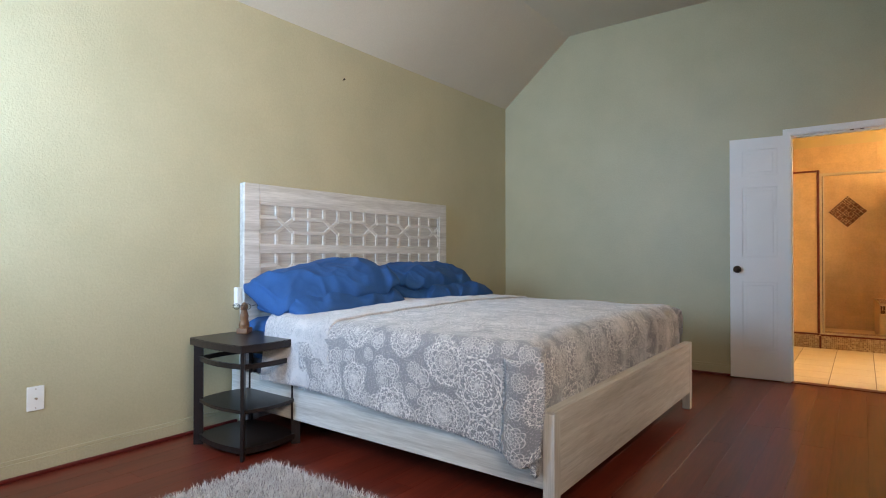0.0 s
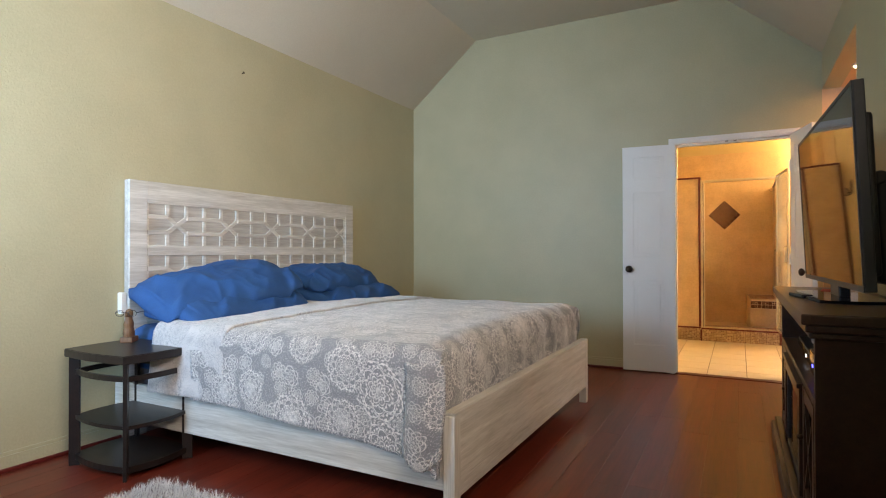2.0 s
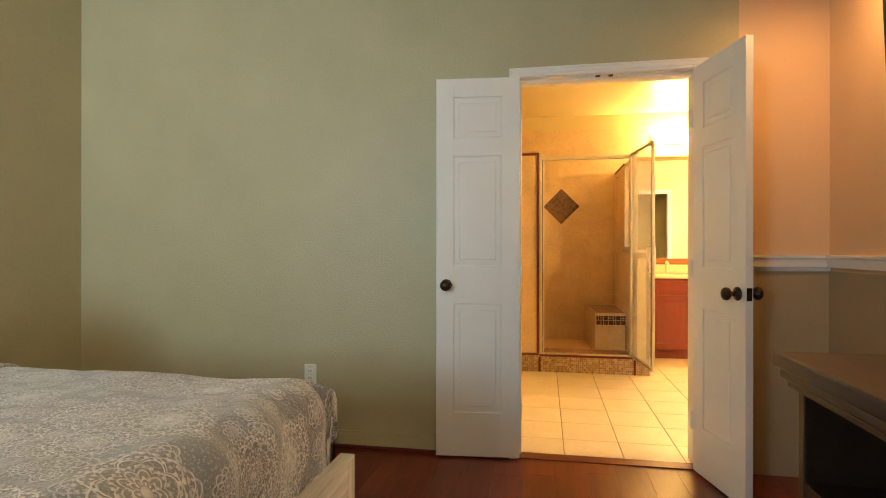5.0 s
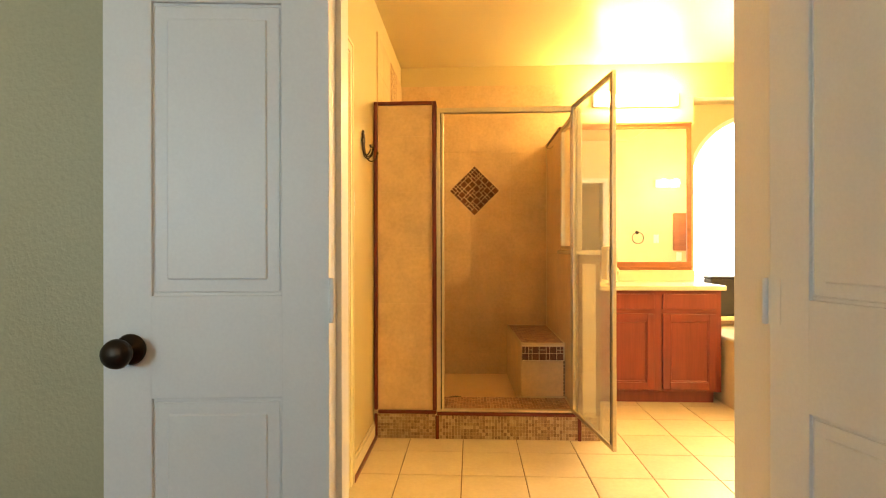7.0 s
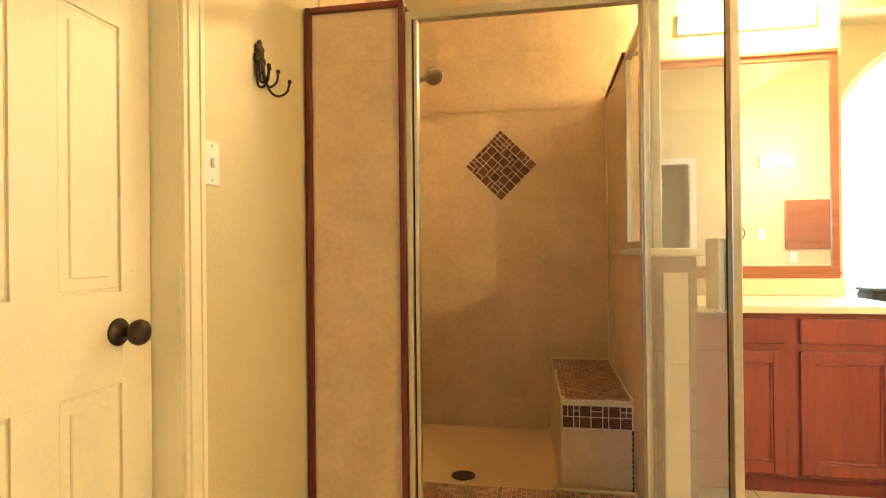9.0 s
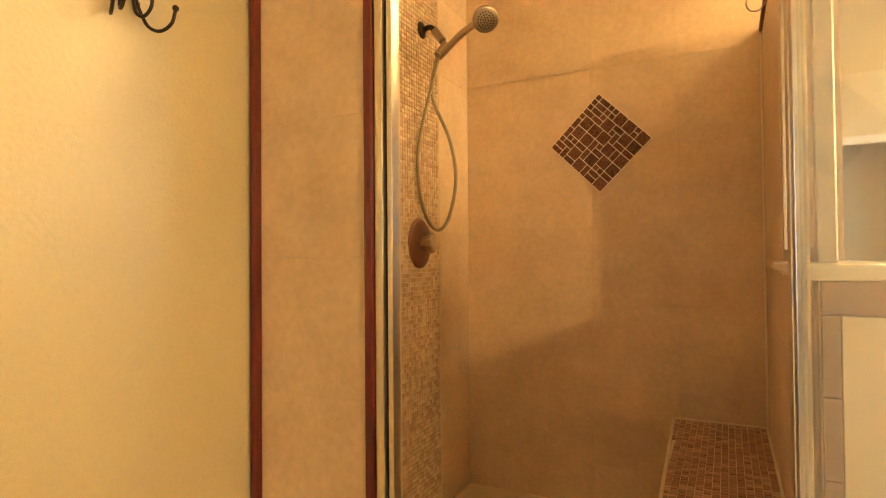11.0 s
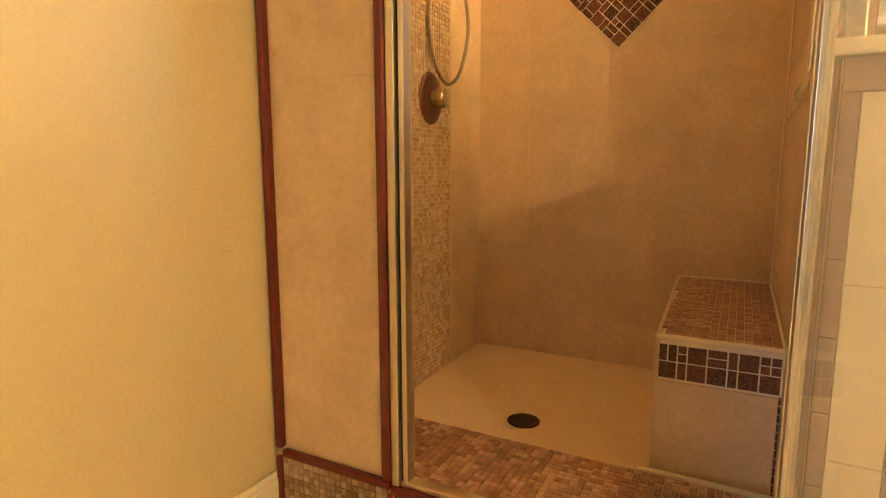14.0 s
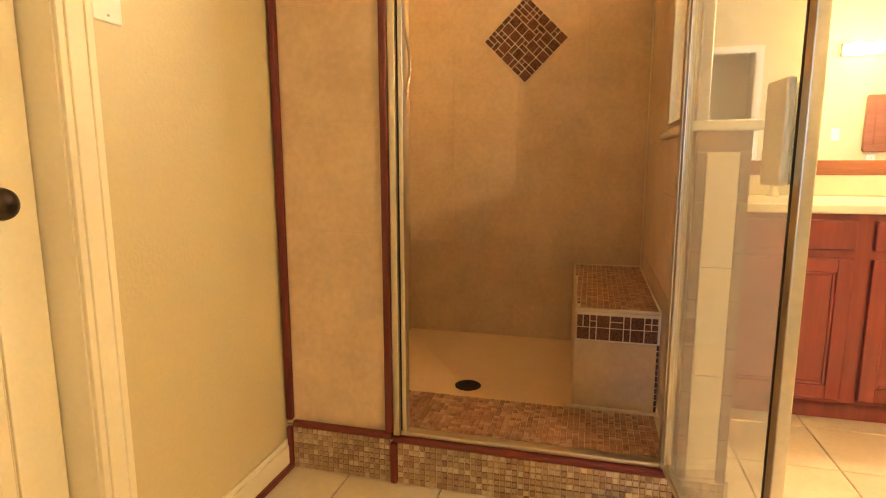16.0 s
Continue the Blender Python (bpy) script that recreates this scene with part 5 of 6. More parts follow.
# hand shower
hs = tagged(base("hand_shower", BX + 0.0085, 8.065, 2.03), "worn nickel hand shower with a looped metal hose", "hand shower")
bm = bmesh.new()
lathe(bm, [(0.034, 0), (0.033, 0.006), (0.022, 0.012), (0.012, 0.016), (0.011, 0.02)], Matrix.Rotation(radians(90), 4, "Y"), 24)
part("flange", bm, BRONZE, hs, smooth=True)
tube("arm", [(0.012, 0, 0), (0.045, -0.008, 0.0), (0.075, -0.018, -0.03)], 0.011, BRONZE, hs)
bm = bmesh.new()
cyl(bm, (0.070, -0.016, -0.024), (0.110, -0.030, -0.075), 0.017, 0.015)
cyl(bm, (0.098, -0.046, -0.135), (0.122, -0.022, -0.085), 0.019, 0.017)
part("bracket", bm, NICKEL, hs, smooth=False)
tube("handle", [(0.100, -0.042, -0.140), (0.145, -0.050, -0.110), (0.21, -0.072, -0.080), (0.285, -0.098, -0.060)], 0.0135, NICKEL, hs)
hm = Matrix.Translation((0.318, -0.110, -0.060)) @ Vector((0.45, -0.62, -0.62)).to_track_quat("Z", "Y").to_matrix().to_4x4()
bm = bmesh.new()
lathe(bm, [(0.010, -0.034), (0.030, -0.026), (0.044, -0.008), (0.047, 0.006), (0.046, 0.014), (0.040, 0.017), (0.002, 0.017)], hm, 28)
part("head", bm, NICKEL, hs, "round spray head", smooth=True)
bm = bmesh.new()
for k in range(4):
    for i in range(1 if k == 0 else 6 * k):
        a = 2 * math.pi * i / max(1, 6 * k)
        c = Vector((0.0095 * k * math.cos(a), 0.0095 * k * math.sin(a), 0.0175))
        cyl(bm, hm @ c, hm @ (c + Vector((0, 0, 0.0025))), 0.0026, n=6)
part("nozzle", bm, BLACKP, hs)
# hose: a ribbed tube in a long loop
key = [(0.100, -0.046, -0.140), (0.070, -0.050, -0.25), (0.030, -0.055, -0.40), (0.012, -0.058, -0.54), (0.022, -0.050, -0.68), (0.050, -0.035, -0.77), (0.085, -0.022, -0.795), (0.122, -0.010, -0.745), (0.146, 0.0, -0.60), (0.128, -0.015, -0.45), (0.070, -0.040, -0.29), (0.075, -0.030, -0.17), (0.100, -0.030, -0.10)]
P = [Vector(k) for k in key]
path = []
for i in range(len(P) - 1):
    a, b, c, d = P[max(0, i - 1)], P[i], P[i + 1], P[min(len(P) - 1, i + 2)]
    for j in range(34):
        t = j / 34
        path.append(0.5 * ((2 * b) + (c - a) * t + (2 * a - 5 * b + 4 * c - d) * t * t + (3 * b - a - 3 * c + d) * t ** 3))
bm = bmesh.new()
rings = []
for i, p in enumerate(path):
    t = (path[min(i + 1, len(path) - 1)] - path[max(i - 1, 0)]).normalized()
    u = t.cross(Vector((0.3, 1, 0.2))).normalized()
    v = t.cross(u)
    r = 0.0078 if i % 2 else 0.0062
    rings.append([bm.verts.new(p + (u * math.cos(a) + v * math.sin(a)) * r) for a in (k * math.pi / 4 for k in range(8))])
for a, b in zip(rings, rings[1:]):
    for k in range(8):
        bm.faces.new((a[k], a[(k + 1) % 8], b[(k + 1) % 8], b[k]))
bmesh.ops.recalc_face_normals(bm, faces=bm.faces)
part("hose", bm, NICKEL, hs, "ribbed metal hose")

va = tagged(base("shower_valve", BX + 0.0085, 8.035, 1.185), "bronze shower valve plate with a round handle", "shower valve")
bm = bmesh.new()
lathe(bm, [(0.088, 0), (0.087, 0.005), (0.075, 0.011), (0.045, 0.016), (0.032, 0.018)], Matrix.Diagonal((1, 1, 1.12, 1)) @ Matrix.Rotation(radians(90), 4, "Y"), 32)
part("plate", bm, VALVE, va, smooth=True)
bm = bmesh.new()
lathe(bm, [(0.028, 0.017), (0.028, 0.036), (0.038, 0.040), (0.040, 0.052), (0.036, 0.066), (0.030, 0.072), (0.002, 0.074)], Matrix.Rotation(radians(90), 4, "Y"), 10)
part("handle", bm, NICKEL, va, "faceted round handle")

# robe hook on the wall
rh = tagged(base("robe_hook", BX, 6.845, 1.685), "dark bronze ornate robe hook with four prongs on the wall", "robe hook")
bm = bmesh.new()
for y, z, r in ((0, 0.062, 0.011), (-0.010, 0.046, 0.013), (0.011, 0.044, 0.013), (0, 0.028, 0.019), (-0.020, 0.014, 0.013), (0.020, 0.012, 0.013), (0, 0.002, 0.016), (0.012, -0.018, 0.011), (0.024, -0.034, 0.008), (-0.008, -0.014, 0.010)):
    ball(bm, (0.008, y, z), r, 0.55, 1, 1, 10, 7)
part("back_plate", bm, BRONZE, rh)
for s, low, out in ((-1, 0.0, 1.0), (1, 0.0, 1.0), (-0.45, 0.022, 0.72), (0.45, 0.022, 0.72)):
    tube("prong", [(0.010, s * 0.016, 0.006), (0.013, s * 0.028, -0.048 + low), (0.034 * out, s * 0.046, -0.086 + low), (0.062 * out, s * 0.060, -0.076 + low), (0.072 * out, s * 0.066, -0.044 + low)], 0.0036, BRONZE, rh)
    bm = bmesh.new()
    ball(bm, (0.072 * out, s * 0.066, -0.040 + low), 0.0068, u=12, v=8)
    part("tip", bm, BRONZE, rh)
hk = tagged(tube("shower_hook", [(SX - 0.002, 8.06, 1.885), (SX - 0.030, 8.06, 1.862), (SX - 0.052, 8.06, 1.872), (SX - 0.056, 8.06, 1.900)], 0.0025, NICKEL), "small wire hook on the tiled wall stub", "hook")

# ---------- vanity ----------
VX0, VX1, VF, VT = SX + 0.14, 1.672, 7.982, 0.820
van = tagged(base("vanity_cabinet", (VX0 + VX1) / 2, 8.230, 0), "cherry wood vanity cabinet with two doors", "vanity")


def vpart(name, bm, mat=CHERRY, label="", parent=None):
    bmesh.ops.translate(bm, vec=(-(VX0 + VX1) / 2, -8.230, 0), verts=bm.verts)
    return part(name, bm, mat, parent or van, label)


vpart("body", boxes((VX0, VF + 0.006, 0.09, VX1, BB - 0.001, VT), bevel=0.002))
vpart("toe_kick", boxes((VX0 + 0.01, VF + 0.065, 0.0, VX1 - 0.03, BB - 0.01, 0.0895)))
FXS = [(0.770, 1.195), (1.255, 1.632)]
for k, (xa, xb) in enumerate(FXS):
    dd = vpart("drawer_front", boxes((xa, VF - 0.012, 0.685, xb, VF + 0.0055, 0.795), bevel=0.004))
    w = 0.052
    zA, zB = 0.108, 0.652
    bm = boxes((xa, VF - 0.012, zA, xa + w, VF + 0.0055, zB), (xb - w, VF - 0.012, zA, xb, VF + 0.0055, zB), (xa + w, VF - 0.012, zA, xb - w, VF + 0.0055, zA + w), (xa + w, VF - 0.012, zB - w, xb - w, VF + 0.0055, zB), bevel=0.003)
    d = vpart("door", bm)
    bm = boxes((xa + w - 0.001, VF - 0.007, zA + w - 0.001, xa + w + 0.012, VF + 0.005, zB - w + 0.001), (xb - w - 0.012, VF - 0.007, zA + w - 0.001, xb - w + 0.001, VF + 0.005, zB - w + 0.001), (xa + w + 0.012, VF - 0.007, zA + w - 0.001, xb - w - 0.012, VF + 0.005, zA + w + 0.012), (xa + w + 0.012, VF - 0.007, zB - w - 0.012, xb - w - 0.012, VF + 0.005, zB - w + 0.001), bevel=0.004)
    vpart("bead", bm, CHERRY, "", d)
    vpart("panel", boxes((xa + w + 0.011, VF - 0.001, zA + w + 0.011, xb - w - 0.011, VF + 0.004, zB - w - 0.011)), CHERRY, "", d)

ct = tagged(base("countertop", 1.12, 8.230, VT), "cream cultured marble vanity top with backsplash", "countertop")
part("slab", boxes((VX0 - 1.12 + 0.001, -0.285, 0.001, VX1 - 1.12 + 0.022, 0.268, 0.036), bevel=0.008), COUNTER, ct)
part("backsplash", boxes((VX0 - 1.12 + 0.001, 0.248, 0.037, VX1 - 1.12 + 0.01, 0.268, 0.128), bevel=0.004), COUNTER, ct)
fc = tagged(base("faucet", 1.02, 8.380, VT + 0.036), "pale faucet on the vanity top", "faucet")
bm = bmesh.new()
lathe(bm, [(0.026, 0), (0.024, 0.012), (0.015, 0.02), (0.014, 0.10), (0.018, 0.105), (0.016, 0.13), (0.003, 0.135)], Matrix.Identity(4), 20)
part("body", bm, COUNTER, fc, smooth=True)
tube("spout", [(0, 0, 0.085), (0, -0.05, 0.11), (0, -0.10, 0.09), (0, -0.105, 0.07)], 0.010, COUNTER, fc)

# mirror
MX0, MX1, MZ0, MZ1 = 0.70, 1.657, 0.948, 2.140
mi = tagged(base("wall_mirror", (MX0 + MX1) / 2, BB, MZ0), "large mirror in a reddish wood frame above the vanity", "mirror")


def mpart(name, bm, mat=FRAMEW, label=""):
    bmesh.ops.translate(bm, vec=(-(MX0 + MX1) / 2, -BB, -MZ0), verts=bm.verts)
    return part(name, bm, mat, mi, label)


w = 0.050
mpart("frame_rail", boxes((MX0, BB - 0.026, MZ0, MX1, BB - 0.001, MZ0 + w + 0.015), (MX0 - 0.004, BB - 0.033, MZ0 + 0.02, MX1 + 0.004, BB - 0.027, MZ0 + 0.032), bevel=0.003))
mpart("frame_rail", boxes((MX0, BB - 0.026, MZ1 - w, MX1, BB - 0.001, MZ1), (MX0 - 0.002, BB - 0.033, MZ1 - 0.018, MX1 + 0.002, BB - 0.027, MZ1 + 0.002), bevel=0.003))
for x in (MX0, MX1 - w + 0.014):
    mpart("frame_stile", boxes((x, BB - 0.026, MZ0 + w + 0.015, x + w - 0.014, BB - 0.001, MZ1 - w), bevel=0.003))
mpart("mirror_glass", boxes((MX0 + 0.03, BB - 0.016, MZ0 + 0.06, MX1 - 0.03, BB - 0.010, MZ1 - 0.045)), MIRROR, "silvered mirror glass")

# wall lights: a bar with round bulbs, over each vanity
BULB_B = plain("lit_bulb_bright", (1, 0.9, 0.7), 0.4, 0, (1.0, 0.66, 0.27), 720.0)


def bulb_bar(x, y, z, rz, n, label, glow=BULB):
    vl = tagged(base("vanity_light", x, y, z, rz), label, "wall light", group="bathroom wall lights")
    part("bar", boxes((-0.085 * n, -0.03, -0.055, 0.085 * n, -0.001, 0.055), bevel=0.006), PLATE, vl)
    for k in range(n):
        bx_ = 0.16 * (k - (n - 1) / 2)
        bm = bmesh.new()
        cyl(bm, (bx_, -0.03, 0), (bx_, -0.055, 0), 0.026, 0.022, n=16)
        part("socket", bm, NICKEL, vl)
        bm = bmesh.new()
        ball(bm, (bx_, -0.10, 0), 0.050, u=20, v=14)
        part("bulb", bm, glow, vl, "glowing round bulb", smooth=True)


bulb_bar(1.215, BB, 2.325, 0, 4, "lit vanity light bar with four warm round bulbs")
bulb_bar(2.60, BY + 0.012, 2.02, 180, 2, "lit wall light bar above the small cabinet", BULB_B)

# things on the near bathroom wall, seen in the mirror
tr = tagged(base("towel_ring", 2.19, BY + 0.012, 1.345), "bronze towel ring on the bathroom wall", "towel ring")
bm = bmesh.new()
lathe(bm, [(0.026, 0), (0.024, 0.008), (0.010, 0.012), (0.009, 0.04), (0.014, 0.046), (0.003, 0.05)], Matrix.Rotation(radians(-90), 4, "X"), 18)
part("post", bm, BRONZE, tr, smooth=True)
tube("ring", [(0.078 * math.sin(t), 0.042, -0.078 + 0.078 * math.cos(t)) for t in np.linspace(0, 2 * math.pi, 13)], 0.005, BRONZE, tr)
cb = tagged(base("wall_cabinet", 2.90, BY + 0.012, 1.10), "small wood framed medicine cabinet on the wall", "wall cabinet")
part("body", boxes((-0.225, 0.001, 0, 0.225, 0.05, 0.50), bevel=0.003), FRAMEW, cb)
part("door", boxes((-0.235, 0.0505, -0.01, 0.235, 0.07, 0.51), bevel=0.006), FRAMEW, cb)
part("panel", boxes((-0.165, 0.0705, 0.06, 0.165, 0.078, 0.44), bevel=0.006), FRAMEW, cb)

# ---------- window recess ----------
WC, WR, WSP = 2.325, 0.60, 1.675
YW = BB + 0.24
bm = bmesh.new()
arch = [(WC + WR * math.cos(a), WSP + WR * math.sin(a)) for a in (math.pi * k / 28 for k in range(29))]
prism(bm, [(WC + WR, WZ0 - 0.05), (WX1 + 0.05, WZ0 - 0.05), (WX1 + 0.05, WZ1 + 0.05), (WX0 - 0.05, WZ1 + 0.05), (WX0 - 0.05, WZ0 - 0.05), (WC - WR, WZ0 - 0.05)] + arch[::-1], YW, YW + 0.1, "xz")
wall("wall_window", bm, GOLD, "golden painted wall round an arched window")
wd = tagged(base("window_1", WC, YW + 0.05, WZ0), "bright arched window above the tub", "window", kind="structure")


def arc_band(r0, r1, y0, y1, zc, n=28):
    bm = bmesh.new()
    rg = []
    for k in range(n + 1):
        a = math.pi * k / n
        rg.append([bm.verts.new((r * math.cos(a), y, zc + r * math.sin(a))) for r, y in ((r0, y0), (r1, y0), (r1, y1), (r0, y1))])
    for p, q in zip(rg, rg[1:]):
        for i in range(4):
            bm.faces.new((p[i], p[(i + 1) % 4], q[(i + 1) % 4], q[i]))
    bm.faces.new(rg[0]), bm.faces.new(rg[-1])
    bmesh.ops.recalc_face_normals(bm, faces=bm.faces)
    return bm


zs = WSP - WZ0
part("frame_arch", arc_band(WR - 0.04, WR - 0.001, -0.03, 0.03, zs), WHITE, wd)
for s in (-1, 1):
    part("frame_side", boxes((min(s * (WR - 0.001), s * (WR - 0.04)), -0.03, 0.04, max(s * (WR - 0.001), s * (WR - 0.04)), 0.03, zs)), WHITE, wd)
part("frame_sill", boxes((-WR + 0.001, -0.03, 0.0, WR - 0.001, 0.03, 0.04)), WHITE, wd)
bm = bmesh.new()
prism(bm, [(WC + (WR - 0.03) * math.cos(a) - WC, zs + (WR - 0.03) * math.sin(a)) for a in (math.pi * k / 28 for k in range(29))] + [(-WR + 0.03, 0.03), (WR - 0.03, 0.03)], -0.003, 0.003, "xz")
pane = part("pane", bm, GLASS, wd)
pane.visible_shadow = False
ledge = boxes((WX0 + 0.001, BB - 0.02, WZ0 - 0.019, WX1 - 0.001, YW + 0.02, WZ0 + 0.012), bevel=0.004)
tagged(part("window_sill", ledge, COUNTER), "cream stone ledge under the window", "sill", kind="structure")
# bright overcast distance outside
bd = bmesh.new()
box(bd, -3, 14.0, -2, 8, 14.05, 7)
tagged(part("backdrop", bd, plain("bright_distance", (0.9, 0.9, 0.9), 1.0, 0, (1.0, 1.0, 0.98), 12.0)), "bright hazy daylight outside the window", "backdrop", kind="structure")

for xa, xb, h, lab in ((1.83, 2.31, 0.320, "dark fabric storage box on the window ledge"), (2.335, 2.76, 0.285, "dark fabric storage box with soft edges")):
    bx_ = tagged(base("storage_box", (xa + xb) / 2, BB + 0.10, WZ0 + 0.012), lab, "storage box", group="boxes on the window ledge")
    a = (xb - xa) / 2
    part("body", boxes((-a, -0.085, 0, a, 0.085, h - 0.02), bevel=0.012), DARKBOX, bx_)
    part("lid", boxes((-a - 0.006, -0.09, h - 0.0195, a + 0.006, 0.09, h), bevel=0.008), DARKBOX, bx_)

# ---------- corner tub ----------
plan = [(1.700, 8.490), (1.700, 7.880), (1.712, 7.820), (1.74, 7.760), (1.80, 7.510), (2.02, 7.180), (2.38, 6.940), (2.80, 6.820), (3.24, 6.800), (3.24, 8.490)]
tub = tagged(base("bathtub", 2.5, 7.760, 0), "cream corner bathtub with a curved front apron", "bathtub")
sh = [(x - 2.5, y - 7.760) for x, y in plan]
part("apron", prism(bmesh.new(), sh, 0, 0.47), stuff_mat("apron_tile", (0.62, 0.52, 0.36), (0.70, 0.60, 0.44), 0.35, 4, 40, 0.1), tub)
bm = bmesh.new()
c = Vector((0.08, 0.10, 0))
outer = [Vector((x, y, 0)) for x, y in sh]
dense = []
for i in range(len(outer)):
    a, b = outer[i], outer[(i + 1) % len(outer)]
    for k in range(6):
        dense.append(a.lerp(b, k / 6))
rings = []
for f, z in ((1.012, 0.471), (1.015, 0.485), (1.0, 0.497), (0.86, 0.500), (0.84, 0.490), (0.78, 0.30), (0.70, 0.16), (0.45, 0.12)):
    ring = []
    for p in dense:
        d = p - c
        q = c + d * f
        if f < 0.9:
            th = math.atan2(d.y, d.x)
            el = Vector((0.60 * math.cos(th), 0.50 * math.sin(th), 0)) * (f / 0.86)
            q = (c + el)
        if f > 0.99:
            q.x, q.y = min(q.x, 0.745), min(q.y, 0.735)
        ring.append(bm.verts.new((q.x, q.y, z)))
    rings.append(ring)
for a, b in zip(rings, rings[1:]):
    for i in range(len(a)):
        f = bm.faces.new((a[i], a[(i + 1) % len(a)], b[(i + 1) % len(a)], b[i]))
        f.smooth = True
bm.faces.new(rings[-1])
bmesh.ops.recalc_face_normals(bm, faces=bm.faces)
part("basin", bm, TUBM, tub, "white acrylic basin with a rolled rim")
for i in range(5):
    x = WX0 + 0.03 + i * 0.32
    bandt = boxes((x, BB - 0.012, 0.502, min(x + 0.316, BR - 0.01), BB - 0.001, WZ0 - 0.021), bevel=0.001)
    part("band_tile", bandt, BORDER, bpy.data.objects["wall_bath_north"])

# ---------- many small pieces ----------
def pieces(name, mesh, mats, parent):
    for m in mats:
        ob = bpy.data.objects.new(name, mesh)
        scene.collection.objects.link(ob)
        ob.parent = parent
        ob.matrix_parent_inverse = parent.matrix_world.inverted()
        ob.matrix_basis = m


def tile_mesh(name, a, b, t, bev, material):
    """One thin tile, face up along z, with eased edges."""
    v = [(sx * a, sy * b, 0) for sx, sy in ((-1, -1), (1, -1), (1, 1), (-1, 1))]
    v += [(sx * a, sy * b, t - bev) for sx, sy in ((-1, -1), (1, -1), (1, 1), (-1, 1))]
    v += [(sx * (a - bev), sy * (b - bev), t) for sx, sy in ((-1, -1), (1, -1), (1, 1), (-1, 1))]
    f = [(8, 9, 10, 11)]
    for i in range(4):
        j = (i + 1) % 4
        f += [(i, j, 4 + j, 4 + i), (4 + i, 4 + j, 8 + j, 8 + i)]
    me = bpy.data.meshes.new(name)
    me.from_pydata(v, [], f)
    me.materials.append(material)
    return me


def joined(name, mesh, mats, material, parent):
    v0 = np.array([tuple(v.co) for v in mesh.vertices])
    f0 = [tuple(p.vertices) for p in mesh.polygons]
    vs, fs = [], []
    for k, m in enumerate(mats):
        mm = np.array(m)
        vs.append(v0 @ mm[:3, :3].T + mm[:3, 3])
        fs += [tuple(i + k * len(v0) for i in f) for f in f0]
    me = bpy.data.meshes.new(name)
    me.from_pydata(np.concatenate(vs).tolist(), [], fs)
    me.materials.append(material)
    ob = new(name, me)
    ob.parent = parent
    ob.matrix_parent_inverse = parent.matrix_world.inverted()
    return tagged(ob, kind="stuff")


rnd = random.Random(4)


def mosaic(name, parent, frame_m, w, h, pitch, one, joint, near, inside=None):
    """Small stones over a w by h field in the plane of frame_m; the 300 for which near is least are parts, the rest is joined."""
    nx, ny = int(w / pitch), int(h / pitch)
    px, py = w / nx, h / ny
    mats = []
    for i in range(nx):
        for j in range(ny):
            m = frame_m @ Matrix.Translation(((i + 0.5) * px, (j + 0.5) * py, rnd.uniform(-0.0006, 0.0006))) @ Matrix.Rotation(rnd.uniform(-0.02, 0.02), 4, "Z") @ Matrix.Rotation(rnd.uniform(-0.03, 0.03), 4, "X")
            if inside is None or inside(m.translation):
                mats.append(m)
    mats.sort(key=near)
    me = tile_mesh(name, px / 2 - 0.0010, py / 2 - 0.0010, 0.005, 0.0010, one)
    pieces(name, me, mats[:300], parent)
    if len(mats) > 300:
        joined(name + "s", me, mats[300:], joint, parent)


curb = bpy.data.objects["curb"]
FRONT = lambda x, y, z: Matrix.Translation((x, y, z)) @ Matrix.Rotation(radians(90), 4, "X")
FLAT = lambda x, y, z: Matrix.Translation((x, y, z))
LEFT = lambda x, y, z: Matrix.Translation((x, y, z)) @ Matrix.Rotation(radians(90), 4, "Z") @ Matrix.Rotation(radians(90), 4, "X")
mosaic("mosaic_stone", curb, FRONT(-0.673, SY - 0.0005, 0.003), 0.340, 0.144, 0.0178, MOSP, MOS, lambda m: m.translation.x)
mosaic("mosaic_stone", curb, FRONT(-0.308, SY - 0.0005, 0.003), 0.810, 0.136, 0.0178, MOSP, MOS, lambda m: m.translation.x)
mosaic("mosaic_stone", curb, FRONT(SX + 0.028, SY - 0.0005, 0.003), 0.107, 0.136, 0.0178, MOSP, MOS, lambda m: m.translation.x)
mosaic("deck_stone", curb, FLAT(-0.322, SY + 0.042, 0.1505), SX + 0.312, 0.315, 0.0185, MOSRP, MOSR, lambda m: m.translation.y)
mosaic("deck_stone", curb, FLAT(BX + 0.012, SY + 0.134, 0.1505), 0.366, 0.223, 0.0185, MOSRP, MOSR, lambda m: -m.translation.x)
mosaic("bench_stone", bench, FLAT(0.340 + BK + 0.006, 8.060 - 0.431, 0.4905), 0.153 - BK - 0.006, 0.86, 0.0195, MOSRP, MOSR, lambda m: m.translation.y, lambda p: p.x - 0.340 > BF + 0.006 + (BK - BF) * (p.y - 7.62) / 0.876)
side = bpy.data.objects["wall_tile_side"]
mosaic("mosaic_stone", side, LEFT(BX + 0.0055, 7.875, 0.05), 0.325, 2.41, 0.0175, MOSWP, MOSW, lambda m: abs(m.translation.z - 1.45))

# large shower tiles
T = 0.330
back = bpy.data.objects["wall_tile_back"]
big_cache = {}


def big_tile(w, h):
    k = (round(w, 3), round(h, 3))
    if k not in big_cache:
        big_cache[k] = tile_mesh("wall_tile", w / 2 - 0.0007, h / 2 - 0.0007, 0.005, 0.0006, SHTILE)
    return big_cache[k]


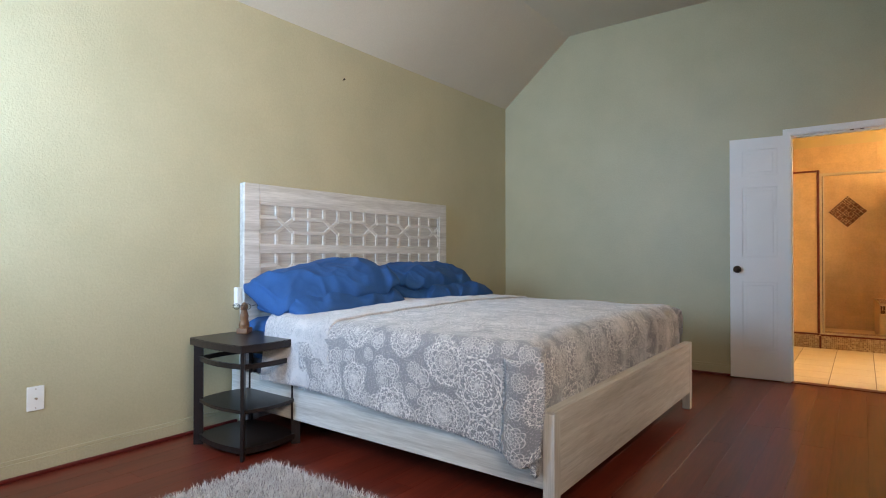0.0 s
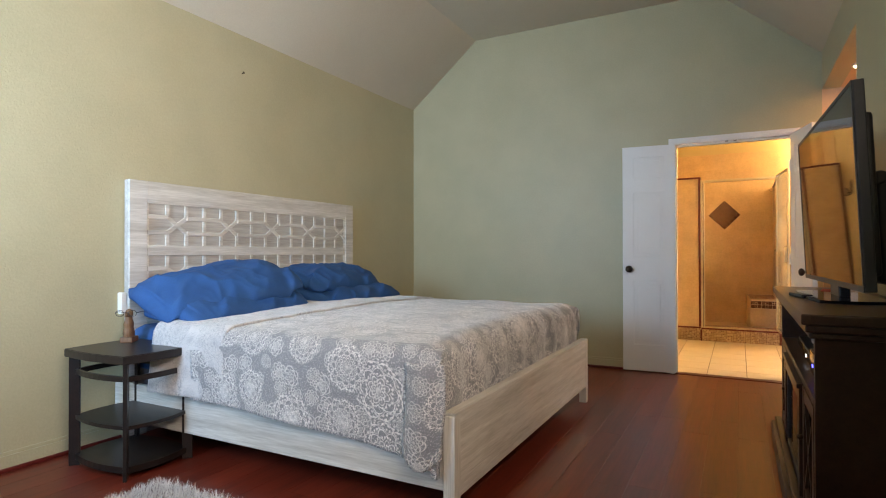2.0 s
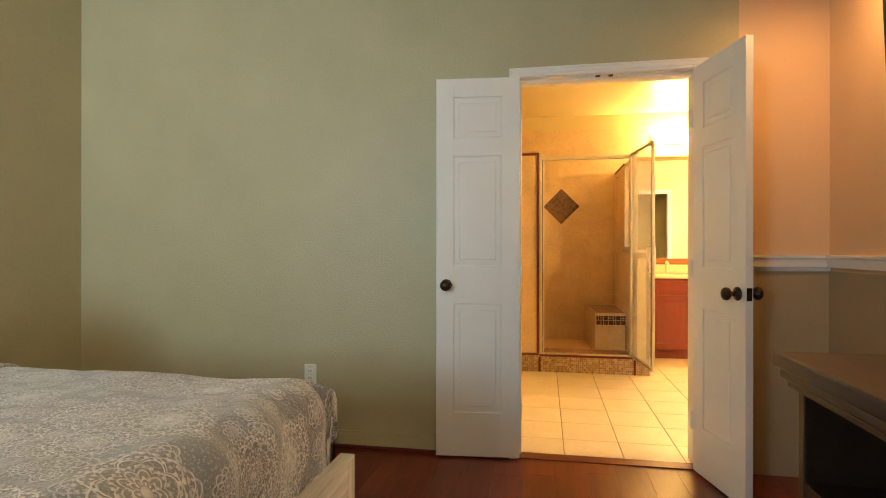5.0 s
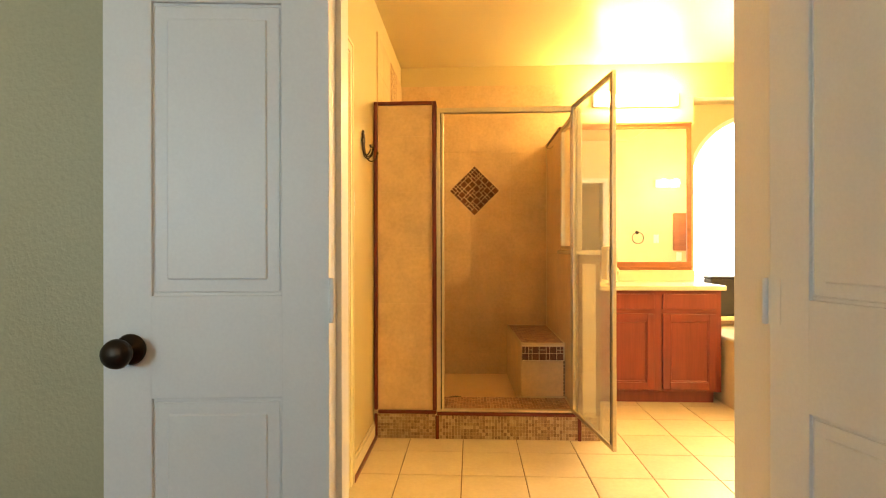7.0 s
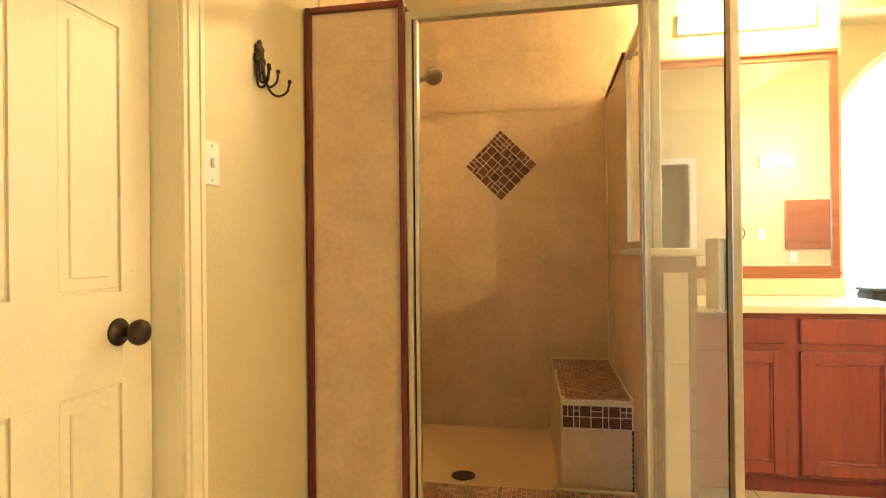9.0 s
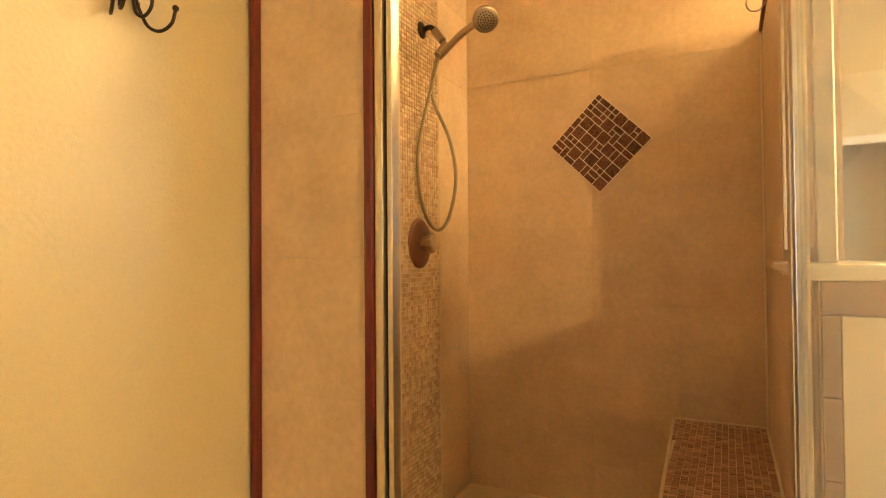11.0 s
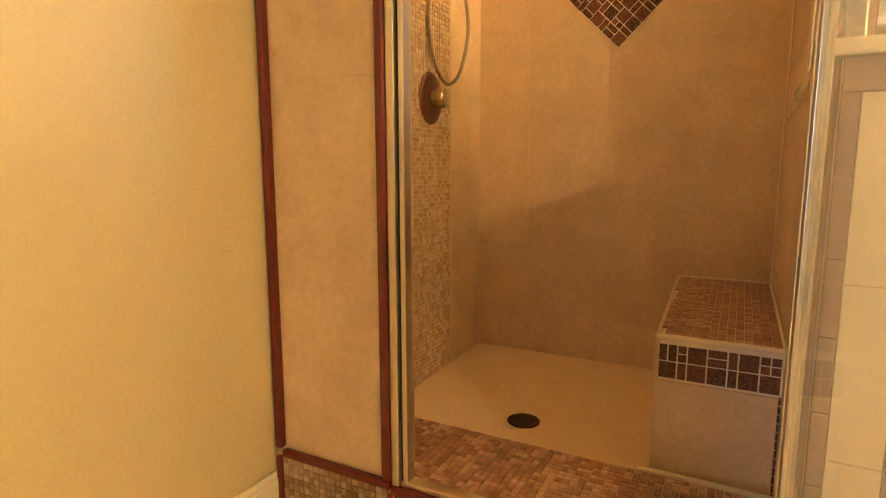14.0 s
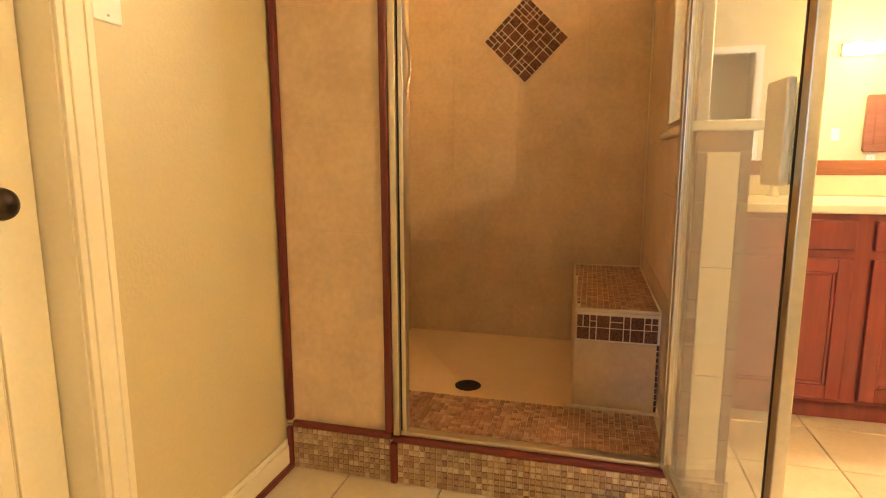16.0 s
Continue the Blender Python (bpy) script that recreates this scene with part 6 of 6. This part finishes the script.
def tile_field(parent, make, u0, u1, z0, z1, uo, zo):
    """Square tiles clipped to a rectangle, on joints through (uo, zo)."""
    u = uo - T * math.ceil((uo - u0) / T)
    while u < u1:
        z = zo - T * math.ceil((zo - z0) / T)
        while z < z1:
            a, b, c, d = max(u, u0), min(u + T, u1), max(z, z0), min(z + T, z1)
            if b - a > 0.012 and d - c > 0.012:
                pieces("wall_tile", big_tile(b - a, d - c), [make((a + b) / 2, (c + d) / 2)], parent)
            z += T
        u += T


tile_field(back, lambda u, z: FRONT(u, BB - 0.0022, z), BX + 0.011, SX + 0.135, 0.035, 2.465, 0.206, 1.912)
tile_field(side, lambda u, z: LEFT(BX + 0.0022, u, z), SY + 0.13, 7.872, 0.035, 2.465, BB - 0.30, 1.90)
tile_field(side, lambda u, z: LEFT(BX + 0.0022, u, z), 8.203, BB - 0.012, 0.035, 2.465, BB - 0.30, 1.90)
tile_field(bpy.data.objects["wall_column"], lambda u, z: FRONT(u, SY + 0.0138, z), -0.671, -0.348, 0.170, SH - 0.023, -0.671, 0.47)
RIGHT = lambda x, y, z: Matrix.Translation((x, y, z)) @ Matrix.Rotation(radians(-90), 4, "Z") @ Matrix.Rotation(radians(90), 4, "X")
tile_field(bpy.data.objects["wall_half"], lambda u, z: RIGHT(SX + 0.0118, u, z), SY + 0.05, BB - 0.012, 0.155, 1.084, BB - 0.30, 0.90)
tile_field(bpy.data.objects["wall_stub"], lambda u, z: RIGHT(SX + 0.0118, u, z), STUB + 0.002, BB - 0.012, 1.087, SH - 0.046, BB - 0.30, 0.90)
tile_field(bpy.data.objects["wall_stub"], lambda u, z: FRONT(u, STUB + 0.0038, z), SX + 0.008, SX + 0.136, 1.113, SH - 0.046, SX + 0.008, 0.90)


# dark slate insets of mixed stones
def inset(parent, m, nx, ny, unit, name="slate_stone"):
    used = set()
    r = random.Random(21)
    cache = {}
    for j in range(ny):
        for i in range(nx):
            if (i, j) in used:
                continue
            for a, b in r.sample([(2, 2), (2, 2), (2, 1), (1, 2), (1, 1)], 5) + [(1, 1)]:
                cells = [(i + p, j + q) for p in range(a) for q in range(b)]
                if all(c not in used and c[0] < nx and c[1] < ny for c in cells):
                    break
            used.update(cells)
            if (a, b) not in cache:
                cache[(a, b)] = tile_mesh(name, a * unit / 2 - 0.0019, b * unit / 2 - 0.0019, 0.003, 0.0006, DARKMOS)
            pieces(name, cache[(a, b)], [m @ Matrix.Translation(((i + a / 2) * unit, (j + b / 2) * unit, 0))], parent)


U = 0.290 / 12
dm = tagged(base("slate_inset", -0.090, BB - 0.011, 1.599), "diamond inset of dark slate mosaic in the shower wall", "mosaic inset", kind="structure")
bm = bmesh.new()
box(bm, -0.147, -0.147, 0, 0.147, 0.147, 0.002)
bmesh.ops.transform(bm, matrix=Matrix.Rotation(radians(90), 4, "X") @ Matrix.Rotation(radians(45), 4, "Z"), verts=bm.verts)
part("grout_bed", bm, INGROUT, dm)
inset(dm, FRONT(-0.090, BB - 0.0128, 1.599) @ Matrix.Rotation(radians(45), 4, "Z") @ Matrix.Translation((-0.145, -0.145, 0)), 12, 12, U)
inset(bench, FRONT(0.340 + BF + 0.002, 8.060 - 0.432, 0.380), 12, 4, 0.0231)
pieces("slate_stone", tile_mesh("slate_stone", 0.004, 0.0095, 0.003, 0.0006, DARKMOS), [FRONT(0.340 + 0.1545, 8.060 - 0.4325, 0.052 + 0.0225 * k) for k in range(15)], bench)

# bathroom floor tiles
fb = bpy.data.objects["floor_bath"]
PT = 0.3125
cache = {}
for i in range(-1, 13):
    for j in range(-6, 6):
        xa, xb = max(-0.480 + PT * i, BX + 0.002), min(-0.480 + PT * (i + 1), BR - 0.002)
        ya, yb = max(6.978 + 0.32 * j, BY - 0.105), min(6.978 + 0.32 * (j + 1), BB - 0.002)
        if xb - xa < 0.02 or yb - ya < 0.02 or (ya >= SY and xb < SX + 0.14) or (xa > 1.7 and ya > 7.860):
            continue
        k = (round(xb - xa, 3), round(yb - ya, 3))
        if k not in cache:
            cache[k] = tile_mesh("floor_tile", k[0] / 2 - 0.0022, k[1] / 2 - 0.0022, 0.006, 0.0018, FLOORT)
        pieces("floor_tile", cache[k], [FLAT((xa + xb) / 2, (ya + yb) / 2, -0.006)], fb)

# laminate planks
fl = bpy.data.objects["floor"]
PW, PL = 0.150, 1.22
cache = {}
i0 = int((XL - 0.05) / PW) - 1
for i in range(i0, 8):
    xa, xb = max(0.080 + PW * i, XL), min(0.080 + PW * (i + 1), NX)
    if xb - xa < 0.02:
        continue
    y = YB - rnd.uniform(0, PL)
    while y < YD:
        ya, yb = max(y, YB), min(y + PL, YD if xa < XR else YD)
        if xa >= XR:
            ya = max(ya, NY)
        if yb - ya > 0.03:
            k = (round(xb - xa, 3), round(yb - ya, 3))
            if k not in cache:
                cache[k] = tile_mesh("plank", k[0] / 2 - 0.0004, k[1] / 2 - 0.0003, 0.004, 0.0003, PLANK)
            pieces("plank", cache[k], [FLAT((xa + xb) / 2, (ya + yb) / 2, -0.004)], fl)
        y += PL
